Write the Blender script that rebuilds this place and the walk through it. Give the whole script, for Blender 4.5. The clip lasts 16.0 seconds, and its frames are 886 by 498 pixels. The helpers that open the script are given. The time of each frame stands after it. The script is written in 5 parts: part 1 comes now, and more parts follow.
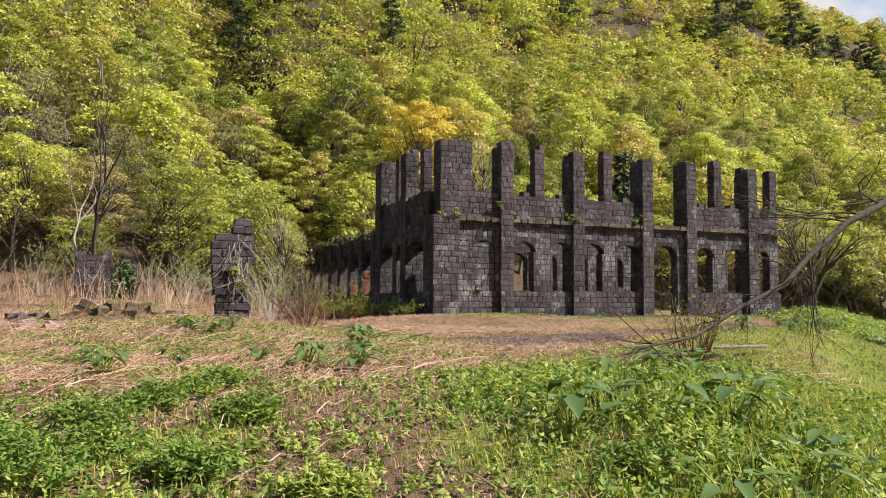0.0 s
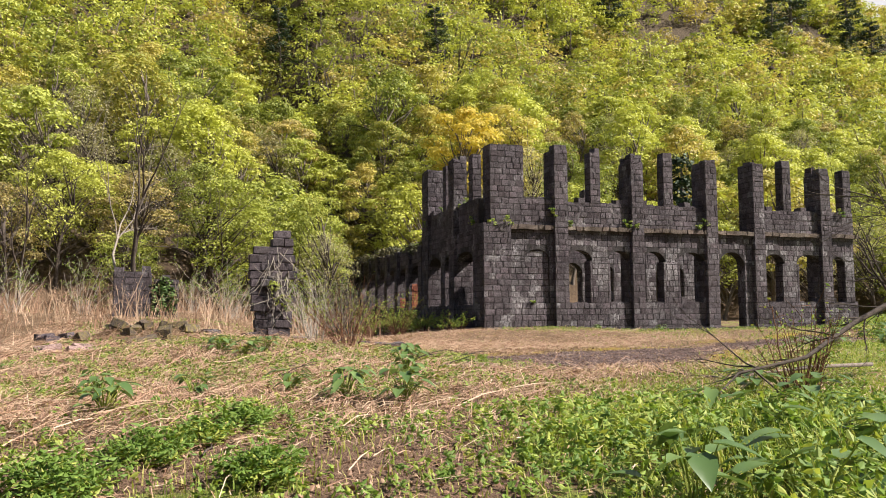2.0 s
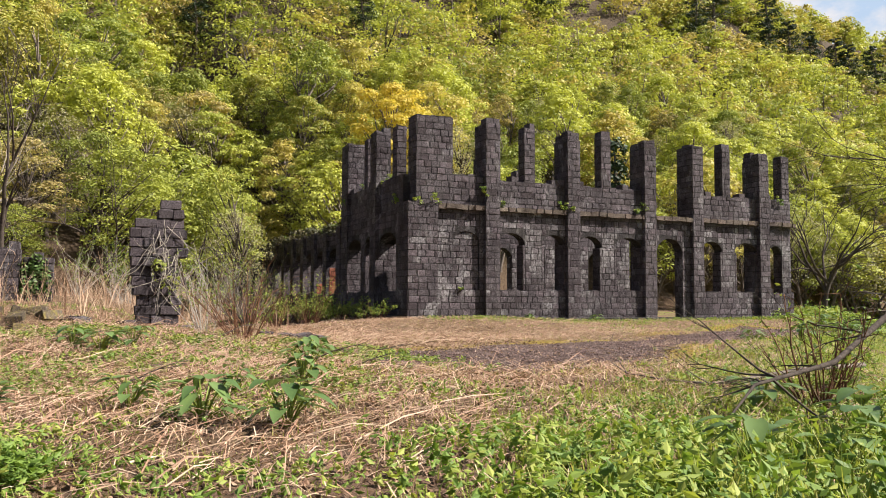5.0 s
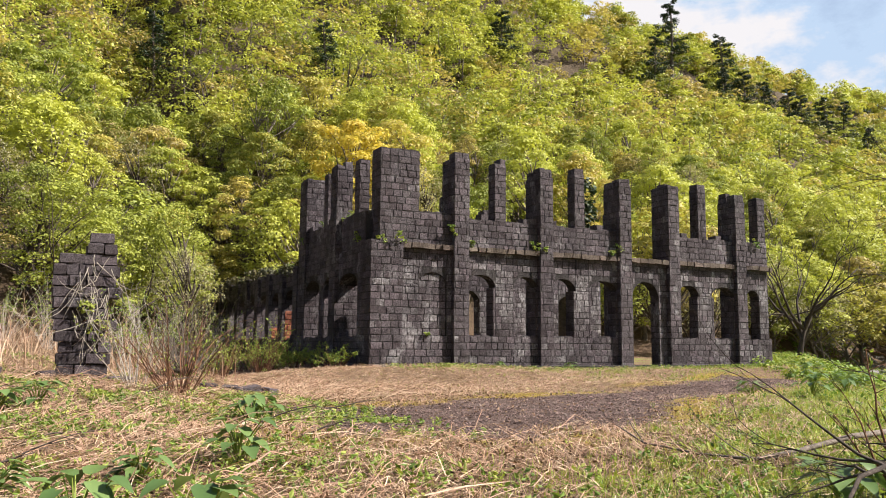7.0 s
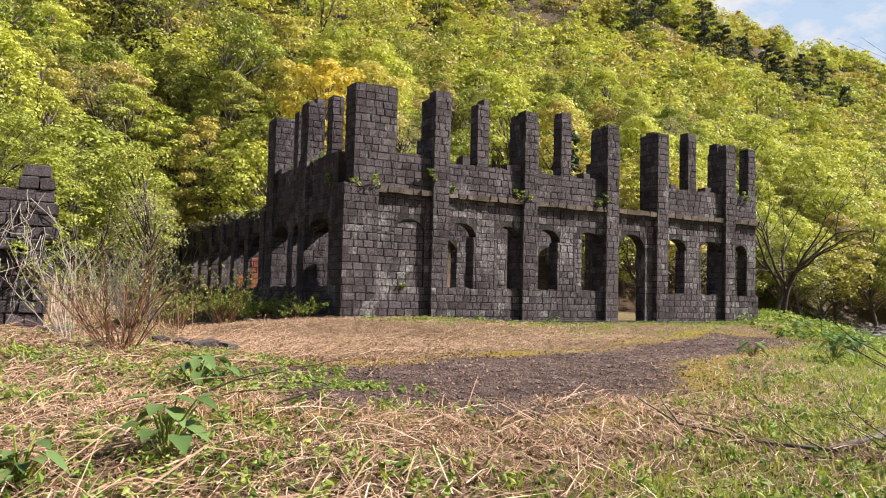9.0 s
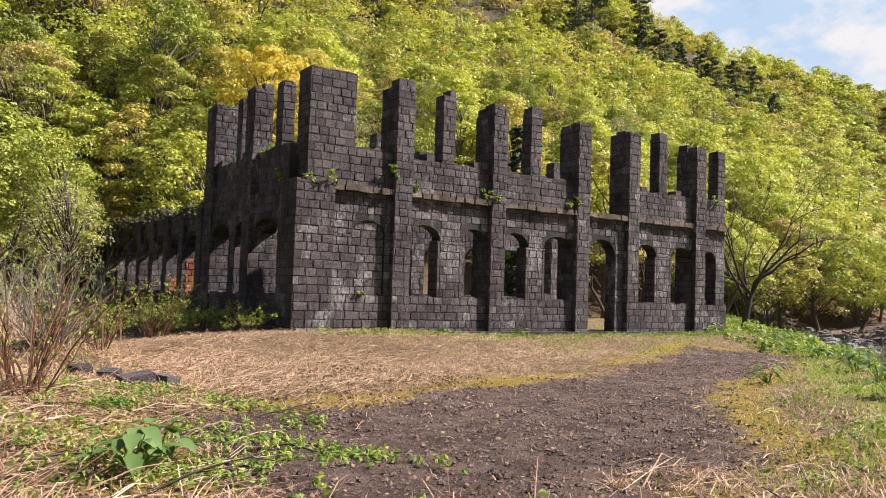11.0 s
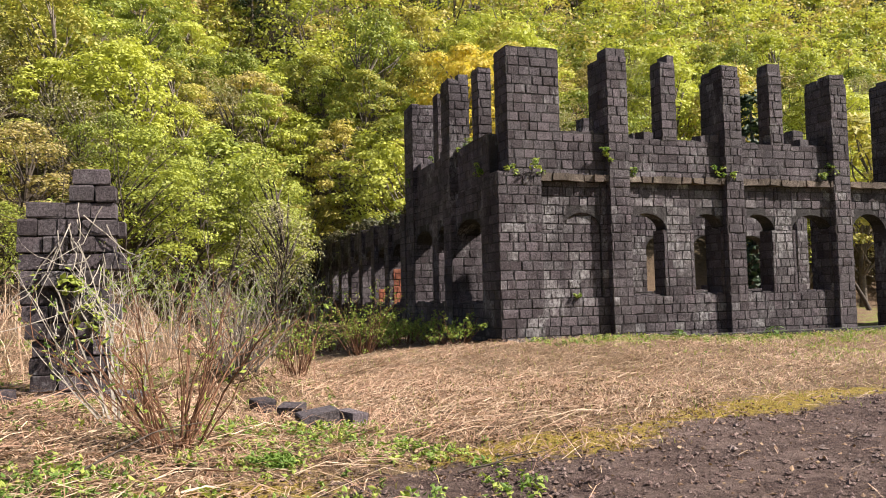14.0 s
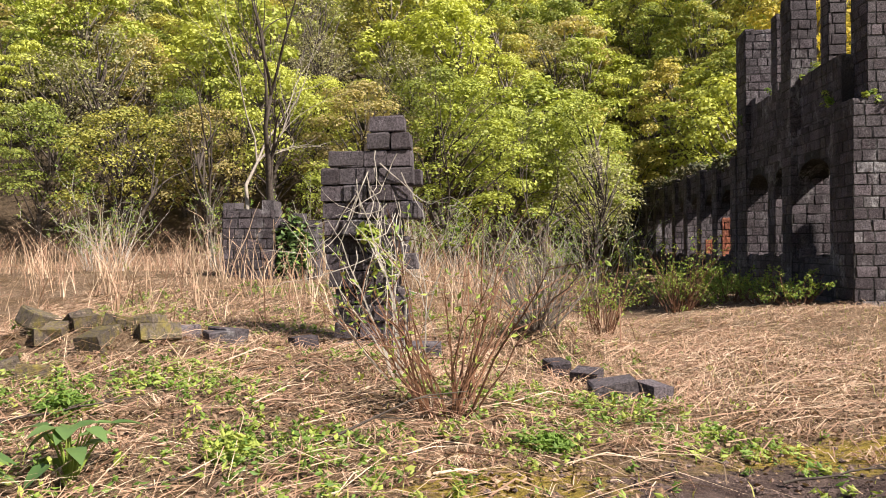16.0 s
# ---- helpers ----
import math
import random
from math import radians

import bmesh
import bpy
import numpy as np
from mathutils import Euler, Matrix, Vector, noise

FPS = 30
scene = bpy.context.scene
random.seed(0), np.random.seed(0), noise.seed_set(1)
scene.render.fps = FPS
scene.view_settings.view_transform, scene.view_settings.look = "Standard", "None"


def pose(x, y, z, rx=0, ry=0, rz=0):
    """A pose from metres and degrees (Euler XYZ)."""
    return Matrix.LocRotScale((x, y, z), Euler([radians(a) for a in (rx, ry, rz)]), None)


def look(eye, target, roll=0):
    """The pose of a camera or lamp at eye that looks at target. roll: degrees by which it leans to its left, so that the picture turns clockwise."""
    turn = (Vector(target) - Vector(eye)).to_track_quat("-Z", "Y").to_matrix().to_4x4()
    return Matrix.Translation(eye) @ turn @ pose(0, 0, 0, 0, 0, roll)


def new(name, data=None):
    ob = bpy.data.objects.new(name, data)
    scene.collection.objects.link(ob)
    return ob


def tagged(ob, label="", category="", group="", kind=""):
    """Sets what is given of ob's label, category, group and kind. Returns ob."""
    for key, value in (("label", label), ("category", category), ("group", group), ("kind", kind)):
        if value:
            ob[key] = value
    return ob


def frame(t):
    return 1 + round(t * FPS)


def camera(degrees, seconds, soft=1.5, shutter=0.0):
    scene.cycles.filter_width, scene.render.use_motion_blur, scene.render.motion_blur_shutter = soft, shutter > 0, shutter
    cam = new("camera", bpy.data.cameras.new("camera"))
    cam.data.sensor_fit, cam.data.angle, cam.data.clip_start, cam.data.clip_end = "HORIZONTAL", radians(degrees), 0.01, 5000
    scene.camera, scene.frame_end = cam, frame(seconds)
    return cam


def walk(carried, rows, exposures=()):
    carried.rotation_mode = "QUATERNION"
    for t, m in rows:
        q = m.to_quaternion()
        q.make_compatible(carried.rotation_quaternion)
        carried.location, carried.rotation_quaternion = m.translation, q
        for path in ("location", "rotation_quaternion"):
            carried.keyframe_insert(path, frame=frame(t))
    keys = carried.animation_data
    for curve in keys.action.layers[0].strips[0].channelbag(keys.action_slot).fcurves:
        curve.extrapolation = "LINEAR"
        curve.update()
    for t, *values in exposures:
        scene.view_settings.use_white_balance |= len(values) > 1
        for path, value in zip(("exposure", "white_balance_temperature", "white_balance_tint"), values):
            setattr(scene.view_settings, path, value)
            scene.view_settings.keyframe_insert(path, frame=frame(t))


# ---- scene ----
cam = camera(58.2, 16.0, soft=1.0)
PATH = [
    (0, (-11.597, -30.008, 0.576), (-10.855, -28.156, 0.701), 0.4),
    (0.5, (-11.497, -29.627, 0.608), (-10.763, -27.769, 0.712), 0.4),
    (1, (-11.368, -29.21, 0.629), (-10.615, -27.36, 0.723), -0.7),
    (1.5, (-11.248, -28.829, 0.618), (-10.51, -26.974, 0.736), -0.6),
    (2, (-11.105, -28.422, 0.65), (-10.475, -26.53, 0.804), -0.3),
    (2.5, (-10.938, -27.973, 0.665), (-10.294, -26.089, 0.856), -1.2),
    (3, (-10.729, -27.523, 0.657), (-9.97, -25.682, 0.846), -0.4),
    (3.5, (-10.577, -27.182, 0.678), (-9.772, -25.357, 0.827), 0.3),
    (3.7, (-10.524, -27.01, 0.672), (-9.714, -25.187, 0.809), 0.1),
    (5.8, (-9.776, -24.964, 0.618), (-8.978, -23.133, 0.73), 0.7),
    (6, (-9.717, -24.772, 0.637), (-8.935, -22.934, 0.74), 0.5),
    (6.5, (-9.61, -24.4, 0.668), (-8.829, -22.564, 0.809), 0.5),
    (7, (-9.439, -23.922, 0.708), (-8.545, -22.148, 0.94), 0.5),
    (7.5, (-9.311, -23.57, 0.702), (-8.41, -21.798, 0.926), 0.5),
    (8, (-9.135, -23.137, 0.694), (-8.262, -21.346, 0.872), 0.5),
    (8.5, (-8.977, -22.731, 0.736), (-8.059, -20.959, 0.867), 0.7),
    (8.7, (-8.909, -22.577, 0.723), (-7.971, -20.814, 0.842), 1.0),
    (10.8, (-8.473, -19.969, 1.062), (-7.385, -18.293, 1.165), 2.1),
    (11, (-8.418, -19.785, 1.067), (-7.311, -18.124, 1.176), 1.9),
    (11.5, (-8.266, -19.39, 1.091), (-7.102, -17.767, 1.21), 1.4),
    (12, (-8.056, -19.008, 1.121), (-6.864, -17.406, 1.234), 1.3),
    (12.5, (-7.847, -18.596, 1.115), (-6.654, -16.994, 1.203), 0.7),
    (13, (-7.643, -18.244, 1.134), (-6.439, -16.649, 1.217), 0.3),
    (13.5, (-7.436, -17.903, 1.158), (-6.423, -16.181, 1.248), -0.3),
    (14, (-7.29, -17.566, 1.158), (-6.657, -15.672, 1.264), -1.3),
    (14.5, (-7.134, -17.235, 1.201), (-6.841, -15.26, 1.318), -1.2),
    (15, (-6.978, -16.994, 1.197), (-6.994, -14.997, 1.301), -0.2),
    (15.5, (-6.858, -16.673, 1.162), (-7.006, -14.679, 1.199), -0.2),
    (16, (-6.775, -16.42, 1.187), (-6.945, -14.428, 1.178), -0.6),
]
EXPOSURES = [(t, stops, 6500, 15) for t, stops in ((0, 1.08), (1.5, 1.2), (3.5, 1.18), (6, 1.22), (6.5, 1.28), (8.5, 1.2), (11, 1.24), (13.5, 1.27), (15, 1.38), (16, 1.28))]
walk(cam, [(t, look(eye, target, roll)) for t, eye, target, roll in PATH], EXPOSURES)

# ---- sky, sun and exposure ----
SUN_AZ, SUN_EL = radians(-27), radians(46)      # direction to the sun, from +x towards +y
world = bpy.data.worlds.new("world")
scene.world = world
world.use_nodes = True
wn = world.node_tree.nodes
sky = wn.new("ShaderNodeTexSky")
sky.sky_type = "NISHITA"
sky.sun_disc = False
sky.sun_elevation = SUN_EL
sky.sun_rotation = radians(90) - SUN_AZ
sky.dust_density = 2.0
wn["Background"].inputs["Strength"].default_value = 0.052
world.node_tree.links.new(sky.outputs[0], wn["Background"].inputs[0])
sun = new("sun", bpy.data.lights.new("sun", "SUN"))
sun.data.energy, sun.data.angle, sun.data.color = 5.0, radians(0.6), (1.0, 0.94, 0.84)
sun_way = Vector((math.cos(SUN_AZ) * math.cos(SUN_EL), math.sin(SUN_AZ) * math.cos(SUN_EL), math.sin(SUN_EL)))
sun.matrix_world = look(sun_way * 60, (0, 0, 0))


# ---- materials ----
class Nodes:
    """Short hand for building a node material."""

    def __init__(self, name):
        self.mat = bpy.data.materials.new(name)
        self.mat.use_nodes = True
        self.tree = self.mat.node_tree
        self.bsdf = self.tree.nodes["Principled BSDF"]
        self.out = self.tree.nodes["Material Output"]

    def add(self, kind, **inputs):
        node = self.tree.nodes.new("ShaderNode" + kind)
        for key, value in inputs.items():
            socket = node.inputs[int(key[1:])] if key[0] == "_" else node.inputs[key.replace("_", " ")]
            self.feed(socket, value)
        return node

    def feed(self, socket, value):
        if isinstance(value, bpy.types.NodeSocket):
            self.tree.links.new(value, socket)
        else:
            socket.default_value = (*value, 1) if isinstance(value, tuple) and len(value) == 3 and socket.type == "RGBA" else value

    def place(self):
        return self.add("NewGeometry").outputs["Position"]

    def noise(self, scale, detail=4, rough=0.6, vector=None):
        node = self.add("TexNoise", Vector=vector or self.place(), Scale=scale, Detail=detail, Roughness=rough)
        return node.outputs["Fac"]

    def ramp(self, fac, *stops):
        node = self.add("ValToRGB", Fac=fac)
        ramp = node.color_ramp
        while len(ramp.elements) < len(stops):
            ramp.elements.new(0.5)
        for element, (at, color) in zip(ramp.elements, stops):
            element.position, element.color = at, (*color, 1) if not isinstance(color, (int, float)) else (color, color, color, 1)
        return node.outputs["Color"]

    def mix(self, fac, a, b, kind="MIX"):
        node = self.tree.nodes.new("ShaderNodeMix")
        node.data_type, node.blend_type = "RGBA", kind
        self.feed(node.inputs["Factor"], fac)
        for socket, value in ((node.inputs[6], a), (node.inputs[7], b)):
            self.feed(socket, (*value, 1) if isinstance(value, tuple) and len(value) == 3 else value)
        return node.outputs[2]

    def maths(self, kind, a, b=0.0, c=0.0):
        node = self.tree.nodes.new("ShaderNodeMath")
        node.operation = kind
        for socket, value in zip(node.inputs, (a, b, c)):
            self.feed(socket, value)
        return node.outputs[0]

    def bump(self, height, strength=0.5, distance=0.02):
        node = self.add("Bump", Height=height, Strength=strength, Distance=distance)
        self.tree.links.new(node.outputs[0], self.bsdf.inputs["Normal"])

    def finish(self, color, rough=0.9, spec=0.3):
        self.feed(self.bsdf.inputs["Base Color"], color)
        self.feed(self.bsdf.inputs["Roughness"], rough)
        self.feed(self.bsdf.inputs["Specular IOR Level"], spec)
        return self.mat


def stone_material(name, dark, light, lichen, island, bare=0.54, most=0.9):
    n = Nodes(name)
    rand = n.add("NewGeometry").outputs["Random Per Island"] if island else n.add("ObjectInfo").outputs["Random"]
    grain, pits = n.noise(32, 8, 0.75), n.noise(95, 4, 0.7)
    base = n.ramp(grain, (0.34, dark), (0.52, tuple(0.55 * a + 0.45 * b for a, b in zip(dark, light))), (0.70, light))
    base = n.mix(n.ramp(pits, (0.34, 0.8), (0.46, 0.0)), base, n.mix(1.0, base, (0.25, 0.24, 0.25), "MULTIPLY"))
    base = n.mix(n.ramp(rand, (0.0, 0.9), (0.5, 0.0)), base, n.mix(1.0, base, (0.62, 0.55, 0.56), "MULTIPLY"))
    base = n.mix(n.ramp(rand, (0.6, 0.0), (1.0, 0.6)), base, n.mix(1.0, base, (1.5, 1.38, 1.42), "MULTIPLY"))
    # pale crust and run-off streaks, drawn out downwards
    tall = n.add("Mapping", Vector=n.place(), Scale=(1.0, 1.0, 0.6)).outputs[0]
    blotch, fine = n.noise(1.5, 6, 0.7, tall), n.noise(14, 6, 0.8, tall)
    crust = n.maths("MULTIPLY", n.ramp(blotch, (bare, 0.0), (bare + 0.12, most)), n.ramp(fine, (0.44, 0.0), (0.62, 0.8)))
    base = n.mix(crust, base, lichen)
    soot = n.ramp(n.noise(0.8, 5, 0.65, tall), (0.36, 0.7), (0.54, 0.0))
    base = n.mix(soot, base, n.mix(1.0, base, (0.38, 0.36, 0.38), "MULTIPLY"))
    n.bump(n.mix(0.5, grain, pits), 1.0, 0.03)
    return n.finish(base, n.ramp(fine, (0.2, 0.7), (0.8, 1.0)), 0.25)


STONE = stone_material("slag_stone", (0.020, 0.017, 0.019), (0.185, 0.160, 0.170), (0.38, 0.37, 0.37), False)
STONE_JOINED = stone_material("slag_stone_joined", (0.020, 0.017, 0.019), (0.185, 0.160, 0.170), (0.38, 0.37, 0.37), True)
LIMED = stone_material("limed_stone", (0.028, 0.025, 0.027), (0.215, 0.195, 0.20), (0.46, 0.45, 0.45), False, 0.42, 0.8)
LIMED_JOINED = stone_material("limed_stone_joined", (0.028, 0.025, 0.027), (0.215, 0.195, 0.20), (0.46, 0.45, 0.45), True, 0.42, 0.8)
MOSSY = stone_material("mossy_stone", (0.035, 0.028, 0.022), (0.20, 0.165, 0.13), (0.22, 0.18, 0.035), False, 0.40)
PINK_STONE = stone_material("pink_stone", (0.16, 0.10, 0.085), (0.46, 0.34, 0.30), (0.5, 0.42, 0.38), False)
MORTAR = stone_material("old_mortar", (0.012, 0.011, 0.011), (0.075, 0.068, 0.066), (0.40, 0.39, 0.38), True)
LEDGE_STONE = stone_material("ledge_stone", (0.05, 0.040, 0.032), (0.23, 0.185, 0.145), (0.34, 0.30, 0.22), False)
RED_BRICK = stone_material("red_brick", (0.22, 0.07, 0.04), (0.42, 0.16, 0.09), (0.4, 0.3, 0.26), True)


def leaf_material(name, stops, translucent=0.35, per_object=0.5, rough=0.6):
    """Leaves: colour by tree (object or stored tint) and by leaf."""
    n = Nodes(name)
    tint = n.add("Attribute")
    tint.attribute_name = "tint"
    leaf = n.add("NewGeometry").outputs["Random Per Island"]
    obj = n.add("ObjectInfo").outputs["Random"]
    key = n.maths("FRACT", n.maths("ADD", tint.outputs["Fac"], n.maths("MULTIPLY", obj, per_object)))
    key = n.maths("ADD", n.maths("MULTIPLY", key, 0.9), n.maths("MULTIPLY", leaf, 0.1))
    color = n.ramp(key, *stops)
    color = n.mix(n.ramp(leaf, (0.0, 0.0), (1.0, 0.5)), color, n.mix(1.0, color, (0.55, 0.6, 0.5), "MULTIPLY"))
    n.finish(color, rough, 0.3)
    trans = n.add("BsdfTranslucent", Color=n.mix(1.0, color, (1.25, 1.25, 0.7), "MULTIPLY"))
    mix = n.add("MixShader", _0=translucent, _1=n.bsdf.outputs[0], _2=trans.outputs[0])
    n.tree.links.new(mix.outputs[0], n.out.inputs[0])
    return n.mat


SPRING = leaf_material("spring_leaves", [(0.0, (0.10, 0.14, 0.03)), (0.18, (0.40, 0.43, 0.075)), (0.36, (0.52, 0.53, 0.12)), (0.5, (0.43, 0.46, 0.10)),
                                         (0.65, (0.17, 0.215, 0.045)), (0.8, (0.54, 0.46, 0.12)), (0.92, (0.36, 0.285, 0.14)), (1.0, (0.21, 0.21, 0.06))], 0.3, 1.0)
YELLOW_LEAVES = leaf_material("yellow_leaves", [(0.0, (0.58, 0.45, 0.07)), (1.0, (0.66, 0.55, 0.14))], 0.4)
PINE_NEEDLES = leaf_material("pine_needles", [(0.0, (0.025, 0.05, 0.025)), (1.0, (0.05, 0.075, 0.035))], 0.1)
IVY = leaf_material("old_ivy", [(0.0, (0.045, 0.05, 0.022)), (1.0, (0.13, 0.11, 0.05))], 0.1)
GREY_LEAVES = leaf_material("grey_buds", [(0.0, (0.30, 0.28, 0.15)), (1.0, (0.46, 0.43, 0.27))], 0.3)
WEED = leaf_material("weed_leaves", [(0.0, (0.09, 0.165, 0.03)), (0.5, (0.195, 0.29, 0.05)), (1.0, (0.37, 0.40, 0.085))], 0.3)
BROAD = leaf_material("broad_leaves", [(0.0, (0.07, 0.13, 0.04)), (1.0, (0.16, 0.24, 0.08))], 0.22, 0.5, 0.34)
GRASS = leaf_material("grass_blades", [(0.0, (0.15, 0.235, 0.035)), (0.5, (0.33, 0.39, 0.075)), (1.0, (0.52, 0.46, 0.17))], 0.35)
STRAW = leaf_material("dry_straw", [(0.0, (0.16, 0.076, 0.05)), (0.45, (0.42, 0.255, 0.168)), (1.0, (0.66, 0.51, 0.37))], 0.1)


def bark_material(name, dark, light):
    n = Nodes(name)
    streak = n.noise(14, 5, 0.7)
    n.bump(streak, 0.6, 0.02)
    return n.finish(n.ramp(streak, (0.3, dark), (0.7, light)), 0.9, 0.2)


BARK = bark_material("grey_bark", (0.07, 0.055, 0.045), (0.2, 0.17, 0.14))
STEM = bark_material("red_brown_stem", (0.075, 0.034, 0.022), (0.22, 0.115, 0.065))
PALE_BARK = bark_material("pale_bark", (0.25, 0.22, 0.18), (0.45, 0.41, 0.35))


def ground_material():
    n = Nodes("ground")
    zone = n.add("Attribute")
    zone.attribute_name = "zone"
    weights = n.add("SeparateColor", Color=zone.outputs["Color"]).outputs
    mid, fine, big = n.noise(5, 6, 0.7), n.noise(45, 5, 0.75), n.noise(0.9, 4, 0.6)
    edge = n.maths("MULTIPLY", n.maths("SUBTRACT", mid, 0.5), 1.3)
    soil = n.ramp(fine, (0.3, (0.075, 0.042, 0.029)), (0.55, (0.19, 0.12, 0.078)), (0.75, (0.36, 0.255, 0.175)))
    straw = n.ramp(n.noise(24, 6, 0.8), (0.28, (0.075, 0.046, 0.030)), (0.5, (0.20, 0.135, 0.085)), (0.74, (0.46, 0.36, 0.24)))
    straw = n.mix(n.ramp(n.noise(1.6, 6, 0.75), (0.42, 0.85), (0.6, 0.0)), straw, n.mix(1.0, straw, (0.62, 0.56, 0.44), "MULTIPLY"))
    straw = n.mix(n.ramp(n.noise(70, 4, 0.8), (0.36, 0.9), (0.52, 0.0)), straw, n.mix(1.0, straw, (0.35, 0.3, 0.28), "MULTIPLY"))
    green = n.ramp(n.noise(18, 6, 0.8), (0.28, (0.045, 0.062, 0.018)), (0.52, (0.17, 0.20, 0.04)), (0.72, (0.40, 0.38, 0.11)))
    pebble = n.add("TexVoronoi", Vector=n.place(), Scale=26).outputs["Color"]
    grit = n.ramp(fine, (0.30, (0.022, 0.014, 0.012)), (0.5, (0.092, 0.060, 0.049)), (0.72, (0.28, 0.20, 0.165)))
    gravel = n.mix(0.45, grit, n.mix(n.add("SeparateColor", Color=pebble).outputs[0], (0.040, 0.027, 0.023), (0.18, 0.128, 0.108)))
    gravel = n.mix(n.ramp(big, (0.48, 0.0), (0.66, 0.45)), gravel, (0.22, 0.16, 0.135))
    gravel = n.mix(n.ramp(n.noise(2.2, 6, 0.75), (0.42, 0.75), (0.56, 0.0)), gravel, n.mix(1.0, gravel, (0.42, 0.36, 0.36), "MULTIPLY"))
    moss = n.ramp(n.noise(20, 5, 0.7), (0.3, (0.11, 0.08, 0.018)), (0.7, (0.36, 0.26, 0.045)))

    def mask(w, lo=0.4, hi=0.6):
        return n.ramp(n.maths("ADD", w, edge), (lo, 0.0), (hi, 1.0))

    color = n.mix(mask(weights[1]), soil, straw)
    forest = n.add("Attribute")
    forest.attribute_name = "humus"
    color = n.mix(forest.outputs["Fac"], color, n.ramp(n.noise(3, 6, 0.7), (0.3, (0.022, 0.016, 0.010)), (0.7, (0.095, 0.070, 0.042))))
    color = n.mix(mask(weights[2]), color, green)
    alpha = zone.outputs["Alpha"]
    color = n.mix(mask(alpha, 0.42, 0.62), color, moss)
    color = n.mix(mask(weights[0], 0.42, 0.56), color, gravel)
    n.bump(n.mix(0.5, fine, n.noise(16, 5, 0.7)), 1.0, 0.09)
    return n.finish(color, 0.95, 0.2)


GROUND = ground_material()


def water_material():
    n = Nodes("river_water")
    n.bump(n.noise(2.5, 3, 0.6), 0.25, 0.05)
    return n.finish((0.05, 0.06, 0.045), 0.08, 0.5)


WATER = water_material()


# ---- mesh helpers ----
rng = np.random.default_rng(7)


class Acc:
    """Gathers vertices and faces for one mesh."""

    def __init__(self):
        self.v, self.f, self.tint, self.n = [], [], [], 0

    def add(self, verts, faces, tint=0.5):
        verts = np.asarray(verts, float)
        self.v.append(verts)
        self.f.extend([tuple(i + self.n for i in face) for face in faces])
        self.n += len(verts)
        self.tint.append(np.full(len(verts), tint))

    def quads(self, corners, tints):
        """corners: (n, k, 3)"""
        m, k = corners.shape[:2]
        self.v.append(corners.reshape(-1, 3))
        self.f.extend(map(tuple, (np.arange(m * k).reshape(m, k) + self.n).tolist()))
        self.n += m * k
        self.tint.append(np.repeat(np.broadcast_to(tints, (m,)), k))

    def box(self, lo, hi):
        (x0, y0, z0), (x1, y1, z1) = lo, hi
        v = [(x, y, z) for z in (z0, z1) for y in (y0, y1) for x in (x0, x1)]
        self.add(v, [(0, 2, 3, 1), (4, 5, 7, 6), (0, 1, 5, 4), (1, 3, 7, 5), (3, 2, 6, 7), (2, 0, 4, 6)])

    def tube(self, points, radii, sides=5, tint=0.5):
        points = np.asarray(points, float)
        way = np.gradient(points, axis=0)
        way /= np.linalg.norm(way, axis=1, keepdims=True) + 1e-9
        side = np.cross(way, (0.31, 0.57, 0.21))
        side /= np.linalg.norm(side, axis=1, keepdims=True) + 1e-9
        up = np.cross(way, side)
        a = np.arange(sides) * 2 * math.pi / sides
        ring = points[:, None] + np.asarray(radii)[:, None, None] * (np.cos(a)[None, :, None] * side[:, None] + np.sin(a)[None, :, None] * up[:, None])
        m = len(points)
        faces = [(i * sides + j, i * sides + (j + 1) % sides, (i + 1) * sides + (j + 1) % sides, (i + 1) * sides + j) for i in range(m - 1) for j in range(sides)]
        faces.append(tuple((m - 1) * sides + j for j in range(sides)))
        self.add(ring.reshape(-1, 3), faces, tint)

    def blades(self, base, mid, tip, side, tints):
        """Narrow bent blades: a quad and a pointed end each."""
        self.quads(np.stack([base - side, base + side, mid + side * 0.85, mid - side * 0.85], 1), tints)
        self.quads(np.stack([mid - side * 0.85, mid + side * 0.85, tip], 1), tints)

    def mesh(self, name, material, smooth=False):
        me = bpy.data.meshes.new(name)
        if self.v:
            me.from_pydata(np.concatenate(self.v).tolist(), [], self.f)
            att = me.attributes.new("tint", "FLOAT", "POINT")
            att.data.foreach_set("value", np.concatenate(self.tint).astype(np.float32))
        me.materials.append(material)
        if smooth:
            me.polygons.foreach_set("use_smooth", [True] * len(me.polygons))
        me.update()
        return me


def part(name, mesh, parent, label="", kind=""):
    ob = new(name, mesh)
    ob.parent = parent
    return tagged(ob, label, kind=kind)


def thing(name, mesh, label, category, group="", kind="", at=None):
    ob = new(name, mesh)
    if at is not None:
        ob.matrix_world = at
    return tagged(ob, label, category, group, kind)


def root(name, label, category, group="", at=None):
    """An empty at a thing's base, for its parts."""
    return thing(name, None, label, category, group, at=at)


def sstep(a, b, t):
    t = np.clip((t - a) / (b - a), 0, 1)
    return t * t * (3 - 2 * t)


# ---- ground and hillside ----
def river_side(x, y):
    """Metres across the river, from its centre line; negative towards the yard."""
    return (x - 20.5) * 0.66 - (y + 7.0) * 0.75 + 0.5 * np.sin(y * 0.25)


def foot(x):
    return 13 + 13 * np.exp(-((x + 1) / 6) ** 2) + 0.06 * np.maximum(0, x - 22)


